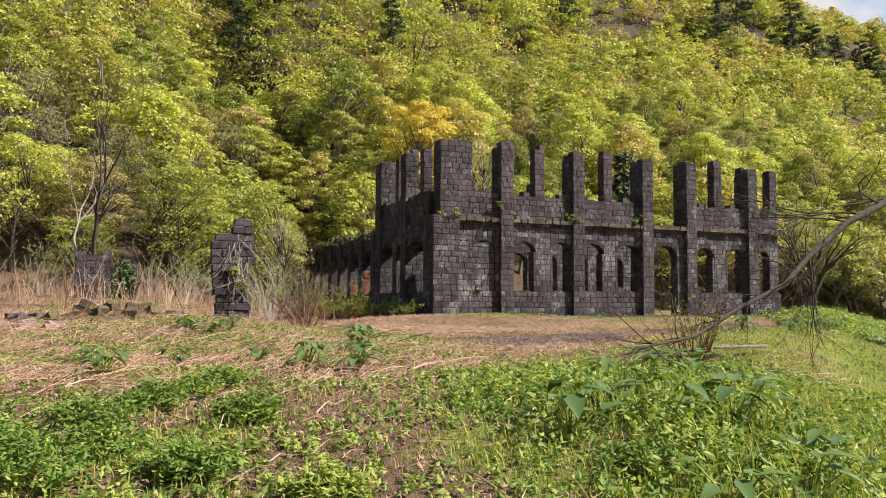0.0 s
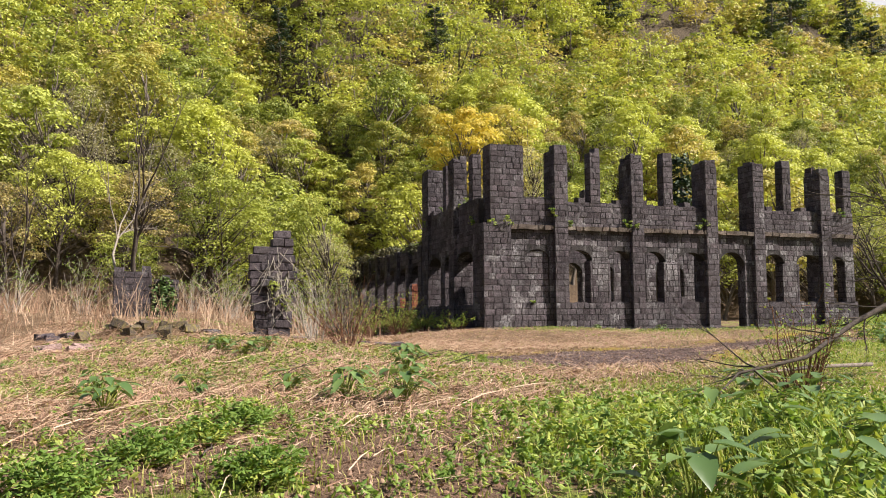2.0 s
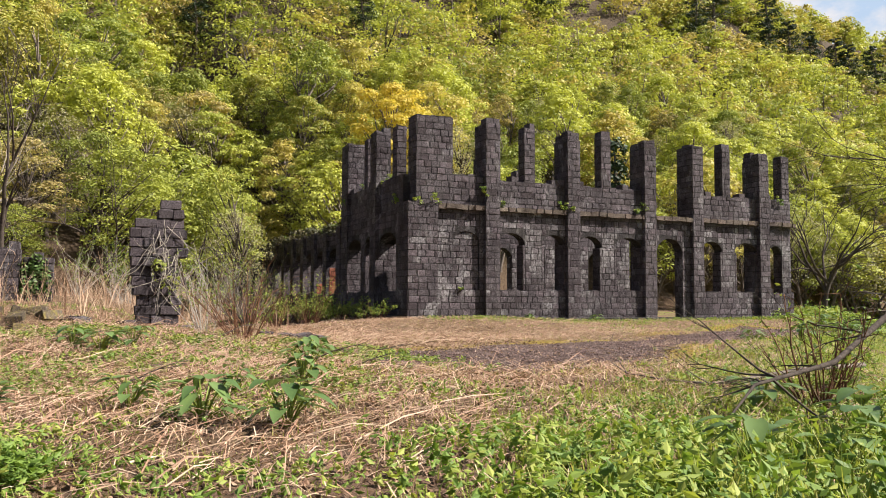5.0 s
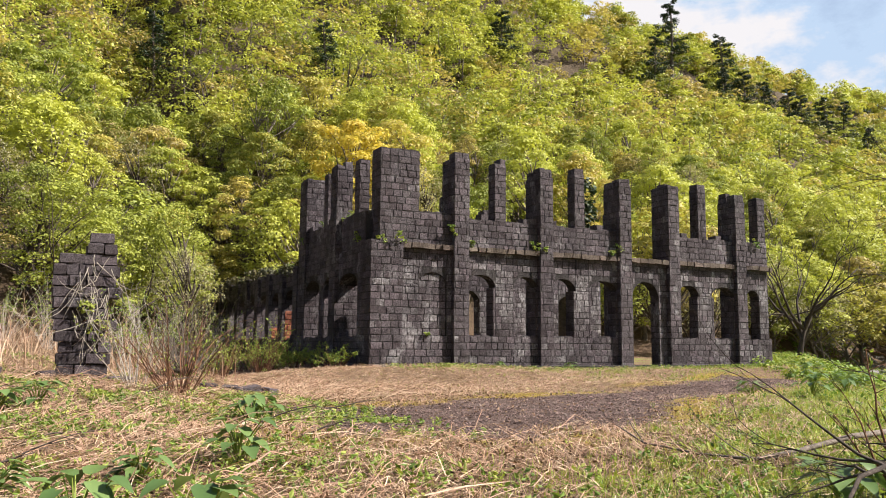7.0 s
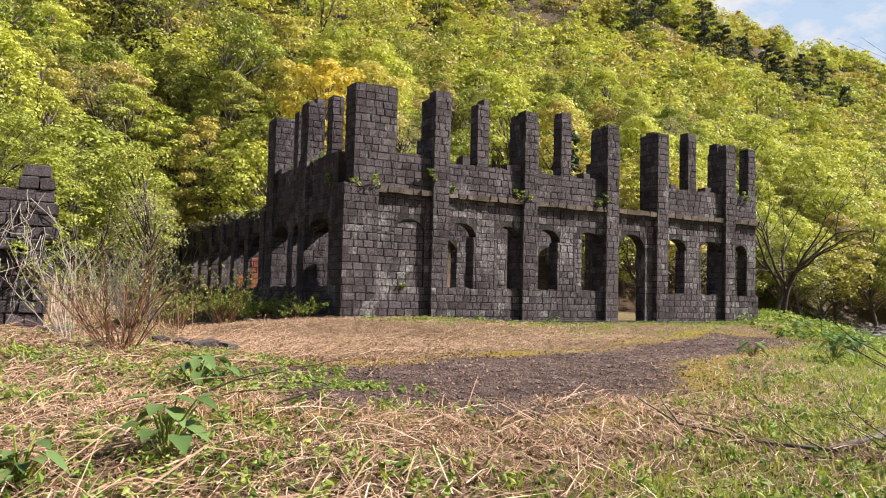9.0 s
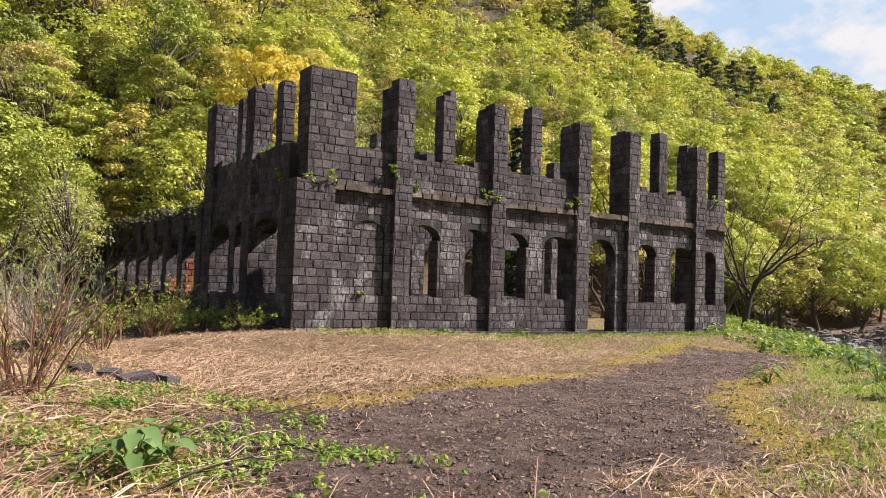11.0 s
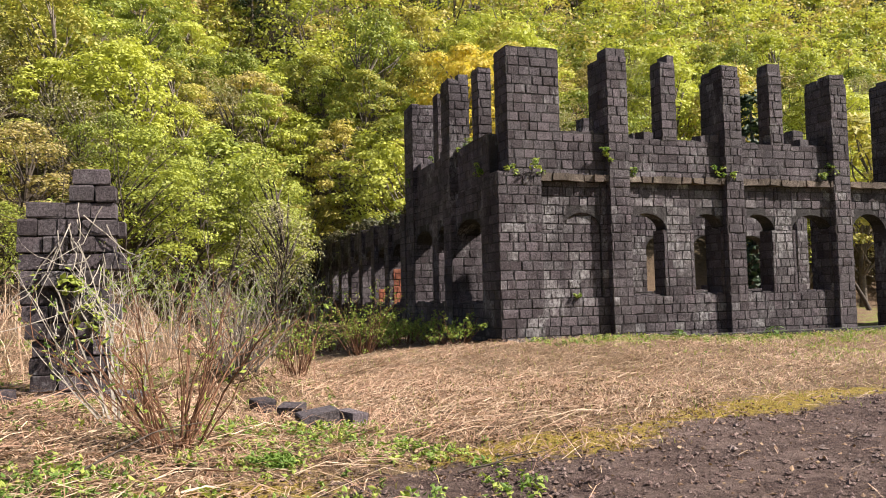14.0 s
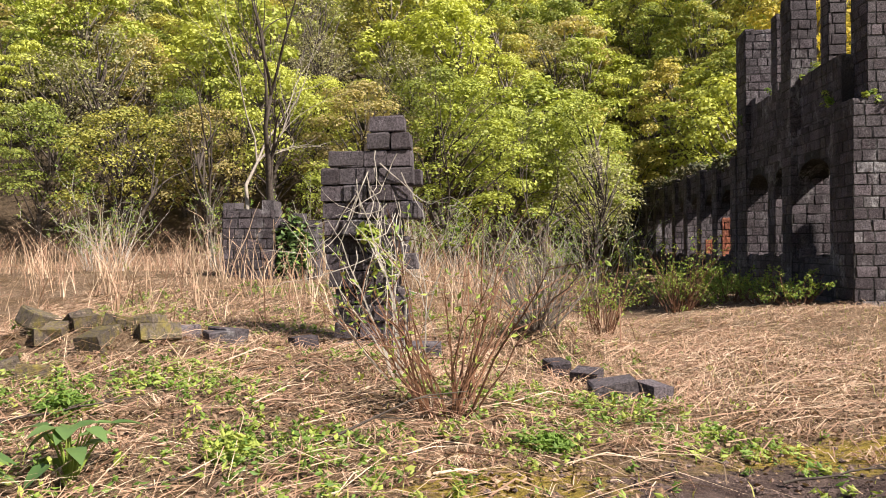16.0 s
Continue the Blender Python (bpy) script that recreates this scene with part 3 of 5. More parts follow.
def build_left():
    w = Masonry("wall_left", "shaded ruin side wall of slag blocks with open windows", 12,
                lambda x, y, z, n: n[1] < -0.5 and z > 0.8, most=120)
    base, x0, x1 = -0.5, 0.02, 0.72
    w.block(x0, x1, 0.9, 7.0, base, 0.82, "-x+x", 0.1)
    for c, d in ((0.9, 1.2), (4.75, 5.3)):
        w.block(x0, x1, c, d, 0.82, SPRING_Z, "-x+x-y+y", cap=False)
        w.block(x0, x1, c, d, SPRING_Z, LEDGE, "-x+x", cap=False)
    for c, d in ((1.2, 3.1), (3.75, 4.75), (5.3, 7.0)):
        w.arch(c, d, x0, x1, SPRING_Z, CROWN, LEDGE, "-y+y", "y")
    w.block(0.1, 0.6, 0.75, 7.0, LEDGE, PARAPET - 0.05, "-x+x", 0.3)
    w.block(-0.13, 0.75, 3.1, 3.75, base, 4.0, "-x+x-y+y", 0.15)
    w.block(-0.13, 0.47, 3.1, 3.75, 4.0, 7.03, "-x+x-y+y", 0.15)
    w.block(0.23, 0.61, 1.79, 2.2, 5.0, 7.03, "-x+x-y+y", 0.1)
    w.block(0.1, 0.5, 4.8, 5.2, 5.0, 7.04, "-x+x-y+y", 0.1)
    w.block(-0.05, 0.75, 7.0, 7.9, base, 7.22, "-x+x-y+y", 0.2)
    return w.finish()


def build_back():
    w = Masonry("wall_back", "rear wall of the roofless slag-block ruin", 13, lime=lambda x, y, z, n: 0.55 if z < 3.2 else 0.1)
    base = -0.3
    y0, y1 = 7.4, 7.9
    w.block(0.75, 15.0, y0, y1, base, 0.95, "-y", 0.2)
    piers = [(0.75, 1.6), (3.0, 3.7), (4.6, 5.3), (6.2, 7.1), (8.2, 8.8), (10.0, 10.8), (11.9, 12.5), (14.2, 15.0)]
    for a, b in piers:
        w.block(a, b, y0, y1, 0.95, 3.9, "-x+x-y", cap=False)
    for (a, b), (c, d) in zip(piers, piers[1:]):
        w.arch(b, c, y0, y1, 2.5, 3.0, 3.9, "-y")
    w.block(0.75, 15.0, y0, y1, 3.9, 4.9, "-y", 0.6)
    for a, b, z in ((6.4, 6.85, 7.2), (8.4, 9.1, 6.7), (15.6, 16.1, 7.1)):
        w.block(a, b, y0, y1, 3.9 if b < 15 else -0.3, z, "-x+x-y", 0.3)
    return w.finish()


def build_wing():
    w = Masonry("wall_wing", "low ruined wing wall with a row of arched openings", 14)
    base, x0, x1, top = -0.4, 0.05, 0.7, 3.75
    at = 7.9
    while at < 27:
        c = at + 0.6
        d = c + 1.6
        w.block(x0 - 0.15, x1, at, c, base, top, "-x+x-y+y", 0.3)
        w.block(x0, x1, c, d, base, 0.75, "-x+x", 0.2)
        w.arch(c, d, x0, x1, 2.4, 2.85, top - 0.1, "-y+y", "y")
        at = d
    w.block(x0 - 0.15, x1, at, at + 0.9, base, top - 0.3, "-x+x-y+y", 0.4)
    wall = w.finish()
    red = Masonry("red", "", 15, stone=RED_BRICK)
    for y in (10.08, 12.28, 7.88):
        red.face((x0, y), (1, 0), x1 - x0, 0.2, 1.3 if y > 12 else 2.0)
    part("red_brick_jamb", red.blocks.mesh("red_brick_jamb", RED_BRICK), wall, "orange-red brick jamb lining")


build_front()
build_left()
build_back()
build_wing()


# ---- plants ----
GRAVEL_STONE = stone_material("gravel_stone", (0.045, 0.030, 0.026), (0.40, 0.29, 0.25), (0.5, 0.43, 0.39), True)
RIVER_STONE = stone_material("river_stone", (0.10, 0.095, 0.09), (0.38, 0.36, 0.34), (0.5, 0.48, 0.45), True)
DARK_BARK = bark_material("dark_bark", (0.03, 0.024, 0.02), (0.10, 0.08, 0.065))
LITTER = leaf_material("dead_leaves", [(0.0, (0.07, 0.04, 0.028)), (0.5, (0.20, 0.115, 0.07)), (1.0, (0.40, 0.27, 0.17))], 0.1)


def unit(v):
    return v / (np.linalg.norm(v, axis=-1, keepdims=True) + 1e-9)


def leaf_quads(acc, centres, normals, size, tints, rand, long=1.5):
    """Pointed leaf sprays, one quad each."""
    n = len(centres)
    side = unit(np.cross(normals, rand.normal(size=(n, 3))))
    up = np.cross(normals, side)
    s = (size * rand.uniform(0.6, 1.35, n))[:, None]
    a, b = side * s * 0.5, up * s * 0.5 * long
    bend = normals * s * 0.18
    acc.quads(np.stack([centres - b, centres + a - bend, centres + b, centres - a - bend], 1), tints)


def leaf_tris(acc, centres, normals, size, tints, rand):
    """Small leaf sprays, one triangle each, for crowns some way off."""
    n = len(centres)
    side = unit(np.cross(normals, rand.normal(size=(n, 3))))
    up = np.cross(normals, side)
    s = (size * rand.uniform(0.6, 1.4, n))[:, None]
    acc.quads(np.stack([centres + up * s * 0.9, centres - up * s * 0.5 + side * s * 0.6, centres - up * s * 0.5 - side * s * 0.6], 1), tints)


def crown_lobe(acc, centre, radii, count, size, rand, tint):
    """A clump of a crown: leaves lie thick on its top and outside, the underside stays open."""
    way = unit(rand.normal(size=(count, 3)) + (0, 0, 0.6))
    at = centre + way * rand.uniform(0.62, 1.1, count)[:, None] * radii
    normal = unit(way * 0.7 + (0, 0, 0.65) + rand.normal(0, 0.3, (count, 3)))
    leaf_tris(acc, at, normal, size, np.clip(tint + rand.normal(0, 0.03, count), 0, 0.99), rand)


def lobe(acc, centre, radii, count, size, rand, tint):
    """A flattened clump of leaves, thick on its top and outside, thin below."""
    way = unit(rand.normal(size=(count, 3)) + (0, 0, 0.45))
    r = rand.uniform(0.55, 1.0, count)[:, None]
    at = centre + way * r * radii
    normal = unit(way * 0.5 + (0, 0, 0.75) + rand.normal(0, 0.45, (count, 3)))
    leaf_quads(acc, at, normal, size, np.clip(tint + rand.normal(0, 0.03, count), 0, 0.99), rand)


def limb(acc, start, way, length, radius, rand, steps=6, droop=0.0, wobble=0.18, sides=5):
    pts, p, d = [np.array(start, float)], np.array(start, float), unit(np.array(way, float))
    for _ in range(steps):
        d = unit(d + rand.normal(0, wobble, 3) + (0, 0, -droop))
        p = p + d * length / steps
        pts.append(p)
    radii = radius * np.linspace(1, 0.25, steps + 1)
    acc.tube(pts, radii, sides)
    return np.array(pts), d


def grow(acc, start, way, length, radius, level, rand, tips, rise=0.25, sides=5, kids=(3, 5), spread=0.75, twigs=None):
    pts, d = limb(acc, start, way, length, radius, rand, 6 if level else 4, 0, 0.14, sides)
    if level == 0:
        tips.append((pts[-1], d))
        return
    for _ in range(rand.integers(*kids)):
        i = rand.integers(2, len(pts))
        turn = unit(unit(pts[i] - pts[i - 1]) + rand.normal(0, spread, 3) * 0.8 + (0, 0, rise))
        grow(twigs or acc, pts[i], turn, length * rand.uniform(0.45, 0.75), radius * (1 - 0.6 * i / len(pts)) * 0.6, level - 1, rand, tips, rise, max(3, sides - 1), kids, spread)


def broadleaf(name, seed, height, radius, lobes, count, size, leaves=SPRING, bark=BARK, flat=0.42):
    """One tree, at the origin: trunk mesh with a crown under it."""
    rand = np.random.default_rng(seed)
    wood, crown = Acc(), Acc()
    trunk, _ = limb(wood, (0, 0, -0.6), (rand.normal(0, 0.1), rand.normal(0, 0.1), 1), height * 0.8, 0.03 * height * 0.75, rand, 7, 0, 0.1, 6)
    for i in range(lobes):
        f = (i + 0.5) / lobes
        a = i * 2.4 + rand.uniform(-0.4, 0.4)
        h = height * (0.32 + 0.66 * f ** 0.85)
        r = radius * math.sqrt(max(0.05, 1 - (f * 1.05 - 0.25) ** 2 * 1.4)) * rand.uniform(0.45, 0.95) * (0.25 if f > 0.92 else 1)
        c = np.array((r * math.cos(a), r * math.sin(a), h))
        base = trunk[min(len(trunk) - 1, 2 + int(f * 5))]
        mid = (base + c) / 2 + rand.normal(0, 0.15, 3)
        wood.tube([base, mid, c], [0.012 * height * 0.6, 0.006 * height, 0.01], 4)
        size_r = radius * rand.uniform(0.24, 0.44)
        crown_lobe(crown, c, np.array((size_r, size_r, size_r * flat)), count, size, rand, 0.0)
    tree = root(name, "", "tree")
    part("trunk", wood.mesh("trunk", bark, True), tree)
    part("crown", crown.mesh("crown", leaves), tree)
    return tree


def plant(tree, x, y, scale, turn, label, group="", tall=1.0, sink=0.0):
    m = pose(x, y, at_ground(x, y) - sink, 0, 0, turn) @ Matrix.Diagonal((scale, scale, scale * tall, 1))
    ob = tree.copy()
    scene.collection.objects.link(ob)
    ob.matrix_basis = m
    for child in tree.children:
        c = child.copy()
        scene.collection.objects.link(c)
        c.parent = ob
    return tagged(ob, label, "tree", group)


def drop_model(ob):
    for o in [*ob.children, ob]:
        bpy.data.objects.remove(o)


def hillside_woods():
    rand = np.random.default_rng(21)
    models = [broadleaf("tree", 30 + i, rand.uniform(6, 9), rand.uniform(2.3, 3.2), 26, 175, 0.13, flat=rand.uniform(0.3, 0.6)) for i in range(8)]
    close = [broadleaf("tree", 60 + i, rand.uniform(6, 8), rand.uniform(2.2, 2.9), 26, 330, 0.075, bark=DARK_BARK, flat=rand.uniform(0.3, 0.6)) for i in range(4)]
    greys = [broadleaf("tree", 50 + i, 7.5, 2.6, 26, 120, 0.075, GREY_LEAVES, DARK_BARK, 0.8) for i in range(3)]
    spots, tries = [], 0
    while len(spots) < 310 and tries < 30000:
        tries += 1
        x, y = rand.uniform(-48, 62), rand.uniform(6, 58)
        near = y - foot(x)
        by_wing = (-14 < x < -3.2 and y > 14) or (2.5 < x < 8 and 21 < y)
        if (near < (2.5 if x < 0 else 0.5) and not by_wing) or near > 33 or (x > -3 and x < 22 and y < 19):
            continue
        if y < -2.2 * (x + 30) - 20:
            continue
        if abs((x - 8.2) - (y - 24.5) * 0.365) < 2.2 and y < 28:
            continue
        if any((x - a) ** 2 + (y - b) ** 2 < (8.6 if x > 12 else 9.4) for a, b in spots):
            continue
        spots.append((x, y))
    for x, y in spots:
        grey = rand.random() < (0.26 if x < 0 else 0.12)
        model = greys[rand.integers(3)] if grey else close[rand.integers(4)] if y < 21 and x < 4 else models[rand.integers(8)]
        plant(model, x, y, rand.uniform(0.65, 1.15), rand.uniform(0, 360),
              "grey-budding spring tree on the slope" if grey else "yellow-green spring tree on the wooded slope", "hillside trees", rand.uniform(0.85, 1.15))
    for model in models + close + greys:
        drop_model(model)
    yellow = broadleaf("tree", 71, 8.5, 2.9, 30, 260, 0.12, YELLOW_LEAVES)
    yellow.matrix_basis = pose(8.2, 24.5, at_ground(8.2, 24.5) + 0.4) @ Matrix.Diagonal((1.05, 1.05, 1.15, 1))
    tagged(yellow, "golden yellow-leaved spring tree behind the ruin", "tree")


def far_woods():
    """The rest of the wooded slope, one mesh."""
    rand = np.random.default_rng(22)
    acc, wood = Acc(), Acc()
    done = 0
    while done < 1600:
        x, y = rand.uniform(-75, 385), rand.uniform(14, 158)
        d = y - foot(x)
        if d < (30 if x < 58 else 1) or d > 138 or x < -75 + 0.2 * y:
            continue
        away = math.hypot(x + 9, y + 20)
        az = math.degrees(math.atan2(y + 20, x + 9))
        if az < 18 or az > 128 or rand.random() > min(1, 95 / away):
            continue
        done += 1
        z = at_ground(x, y)
        r, h = rand.uniform(2.2, 3.6) * (1 + away / 400), rand.uniform(5, 8.5)
        tint = rand.random()
        size = 0.13 + away / 800
        for i in range(8):
            a, f = i * 2.4 + rand.uniform(0, 1), (i + 0.5) / 8
            q = r * math.sqrt(max(0.05, 1 - (f - 0.2) ** 2)) * rand.uniform(0.35, 0.8) * (0.3 if i == 7 else 1)
            c = np.array((x + q * math.cos(a), y + q * math.sin(a), z + h * (0.2 + 0.8 * f)))
            s = r * rand.uniform(0.3, 0.5)
            crown_lobe(acc, c, np.array((s, s, s * rand.uniform(0.35, 0.6))), 70, size, rand, tint)
        if rand.random() < 0.35:
            wood.tube([(x, y, z - 0.5), (x + rand.normal(0, 0.4), y, z + h * 0.6), (x + rand.normal(0, 0.8), y, z + h * 1.15)], [0.16, 0.1, 0.03], 4)
    woods = thing("far_woods", acc.mesh("far_woods", SPRING), "dense spring woodland high on the valley slope", "woodland", kind="stuff")
    part("far_trunks", wood.mesh("far_trunks", BARK), woods, kind="stuff")


def pine(seed, height):
    rand = np.random.default_rng(seed)
    wood, crown = Acc(), Acc()
    trunk, _ = limb(wood, (0, 0, -1), (0.05, 0, 1), height, 0.022 * height, rand, 8, 0, 0.05, 6)
    for i in range(34):
        f = 0.36 + 0.64 * (i + rand.random()) / 34
        base = trunk[min(7, int(f * 8))] * (1 - (f * 8) % 1) + trunk[min(8, int(f * 8) + 1)] * ((f * 8) % 1)
        reach = height * 0.26 * (1.15 - f) * rand.uniform(0.6, 1.3) + 0.5
        a = rand.uniform(0, 6.3)
        tip = base + np.array((math.cos(a), math.sin(a), rand.uniform(-0.1, 0.25))) * reach
        wood.tube([base, (base + tip) / 2 + (0, 0, 0.1), tip], [0.006 * height, 0.004 * height, 0.02], 4)
        for t in (0.45, 0.75, 1.0):
            c = base + (tip - base) * t + (0, 0, 0.1)
            crown_lobe(crown, c + rand.normal(0, 0.2, 3), np.array((reach * 0.27 + 0.15, reach * 0.27 + 0.15, 0.24)), 44, 0.2, rand, rand.random())
    tree = root("pine_tree", "", "tree")
    part("trunk", wood.mesh("trunk", BARK, True), tree)
    part("crown", crown.mesh("crown", PINE_NEEDLES), tree)
    return tree


def bare_tree(seed, height, level=3, bark=BARK, spread=0.75, lean=(0, 0), leaves=0, radius=0.02, kids=(3, 5)):
    rand = np.random.default_rng(seed)
    wood, twigs, tips = Acc(), Acc(), []
    grow(wood, (0, 0, -0.3), (lean[0], lean[1], 1), height * 0.5, radius * height, level, rand, tips, 0.3, 6, kids, spread, twigs)
    tree = root("bare_tree", "", "tree")
    part("trunk", wood.mesh("trunk", bark, True), tree)
    part("branchwork", twigs.mesh("branchwork", bark, True), tree, kind="stuff")
    if leaves:
        crown = Acc()
        for p, d in tips:
            lobe(crown, p, np.array((0.28, 0.28, 0.22)), leaves, 0.13, rand, rand.random())
        part("buds", crown.mesh("buds", WEED), tree)
    return tree


hillside_woods()
far_woods()


def bank_trees():
    rand = np.random.default_rng(24)
    models = [broadleaf("tree", 140, 8, 3.2, 18, 190, 0.15, flat=0.6), broadleaf("tree", 141, 8, 3.2, 18, 170, 0.13, GREY_LEAVES, flat=0.6)]
    for x, y, s in ((47, 8.5, 0.8), (51, 13, 1.0), (52, 5, 0.9), (57, 8, 1.0), (62, 15, 1.1), (69, 6, 1.2), (75, 13, 1.3), (58, 21, 1.0), (41, 15, 0.8), (84, 4, 1.3), (78, 22, 1.2), (95, 14, 1.4), (100, 2, 1.4), (66, 24, 1.1), (36, 15.5, 0.7), (41, 3.5, 0.9), (44.5, 1.0, 1.0), (49, 0.5, 1.0)):
        plant(models[rand.integers(2)], x, y, s * 0.9, rand.uniform(0, 360), "leafing tree on the far river bank", "bank trees")
    for model in models:
        drop_model(model)


bank_trees()
rand_p = np.random.default_rng(5)
pines = [pine(80 + i, 15 + 2 * i) for i in range(3)]
for x, y, s in ((108, 102, 1.2), (129, 106, 1.1), (131, 102, 0.95), (140, 104, 0.95), (149.6, 105.4, 0.9), (151, 103, 0.9), (162.7, 105, 1.0), (166, 103, 0.85), (167, 99, 0.75),
                (262, 118, 1.25), (264, 110, 1.3), (1.5, 76, 0.7), (60, 92, 0.9), (20, 66, 0.6), (98, 96, 0.8), (120, 100, 0.8)):
    plant(pines[rand_p.integers(3)], x, y, s, rand_p.uniform(0, 360), "dark green pine standing on the upper slope", "pines")
for model in pines:
    drop_model(model)
bares = [bare_tree(90 + i, 8 + i, 3, DARK_BARK, 0.6, (0.1, 0), 0, 0.013) for i in range(4)]
for x, y, s in ((-24, 16, 1.0), (-19, 18, 0.9), (-15, 20, 0.8), (-29, 13, 1.0), (-9, 26, 0.9), (12, 30, 0.9), (2, 34, 1.0), (26, 22, 0.9), (34, 24, 1.0), (-33, 18, 1.1), (-3, 40, 1.0), (40, 30, 1.1), (20, 36, 0.9), (15, 27, 0.8), (-36, 24, 1.2), (-20, 34, 1.0), (30, 40, 1.1), (-20, 9, 0.9), (-9, 13, 0.9), (-6, 15, 0.8), (-23, 7, 0.9), (-18, 13, 1.0), (-15.4, 35, 1.3), (11.3, 69.5, 1.5), (5.7, 55.5, 1.5), (20.2, 61.7, 1.4), (-18, 24.5, 1.2), (-12.2, 20.5, 1.1), (7.7, 41.6, 1.2), (24, 12, 0.9), (28, 14, 1.0), (20, 14, 0.9)):
    plant(bares[rand_p.integers(4)], x, y, s, rand_p.uniform(0, 360), "leafless dark-barked tree among the spring woods", "bare trees")
for model in bares:
    drop_model(model)


def spreading_tree():
    """A short trunk that forks low into wide, rising limbs."""
    rand = np.random.default_rng(101)
    wood, twigs, tips = Acc(), Acc(), []
    trunk, _ = limb(wood, (0, 0, -0.3), (0.12, 0.0, 1), 2.5, 0.2, rand, 5, 0, 0.06, 8)
    for i in range(8):
        a = i * 2.4 + rand.uniform(-0.3, 0.3)
        k = 3 + i % 3
        way = (math.cos(a) * rand.uniform(0.5, 1.0), math.sin(a) * rand.uniform(0.5, 1.0), rand.uniform(0.5, 1.1))
        grow(wood, trunk[k], way, rand.uniform(3.2, 4.4), 0.085, 3, rand, tips, 0.12, 5, (3, 5), 0.55, twigs)
    tree = root("bare_tree", "spreading leafless tree beside the far end of the ruin", "tree")
    part("trunk", wood.mesh("trunk", DARK_BARK, True), tree)
    part("branchwork", twigs.mesh("branchwork", DARK_BARK, True), tree, kind="stuff")
    tree.matrix_basis = pose(23.0, 2.7, at_ground(23.0, 2.7))


spreading_tree()
GREY_BARK = bark_material("weathered_bark", (0.13, 0.11, 0.09), (0.32, 0.28, 0.23))
pale_tree = bare_tree(102, 10.5, 3, GREY_BARK, 0.4, (-0.1, 0.0), 0, 0.007)
pale_tree.matrix_basis = pose(-13.1, 2.4, at_ground(-13.1, 2.4))
tagged(pale_tree, "slender pale leafless tree behind the broken pillar", "tree")
dark_tree = bare_tree(103, 9.5, 3, DARK_BARK, 0.45, (0.1, 0.0), 0, 0.015)
dark_tree.matrix_basis = pose(-12.9, 3.0, at_ground(-12.9, 3.0))
tagged(dark_tree, "dark leafless tree behind the broken pillar", "tree")


def ivy_trunk():
    rand = np.random.default_rng(104)
    wood, ivy = Acc(), Acc()
    trunk, _ = limb(wood, (0, 0, -0.3), (0, 0, 1), 9.2, 0.22, rand, 7, 0, 0.05, 7)
    for p in trunk[1:]:
        lobe(ivy, p, np.array((0.75, 0.75, 0.9)), 150, 0.24, rand, rand.random())
    tree = root("ivy_tree", "dead trunk wrapped in dark green ivy behind the ruin", "tree")
    part("trunk", wood.mesh("trunk", BARK, True), tree)
    part("ivy", ivy.mesh("ivy", PINE_NEEDLES), tree)
    tree.matrix_basis = pose(16.6, 11.0, at_ground(16.6, 11.0)) @ Matrix.Diagonal((1, 1, 1.05, 1))


ivy_trunk()


# ---- broken pillar, rubble and shrubs in the yard ----
def stone_mesh(w, d, h, rand, material=STONE):
    c = 0.014
    acc = Acc()
    v = []
    for z, k in ((0, c), (c, 0), (h - c, 0), (h, c)):
        for sx, sy in ((0, 0), (1, 0), (1, 1), (0, 1)):
            v.append((k + sx * (w - 2 * k) - w / 2, k + sy * (d - 2 * k) - d / 2, z))
    v = np.array(v) + rand.normal(0, 0.006, (16, 3))
    f = [(3, 2, 1, 0), (12, 13, 14, 15)] + [(r * 4 + i, r * 4 + (i + 1) % 4, r * 4 + 4 + (i + 1) % 4, r * 4 + 4 + i) for r in range(3) for i in range(4)]
    acc.add(v, f)
    return acc.mesh("brick", material)


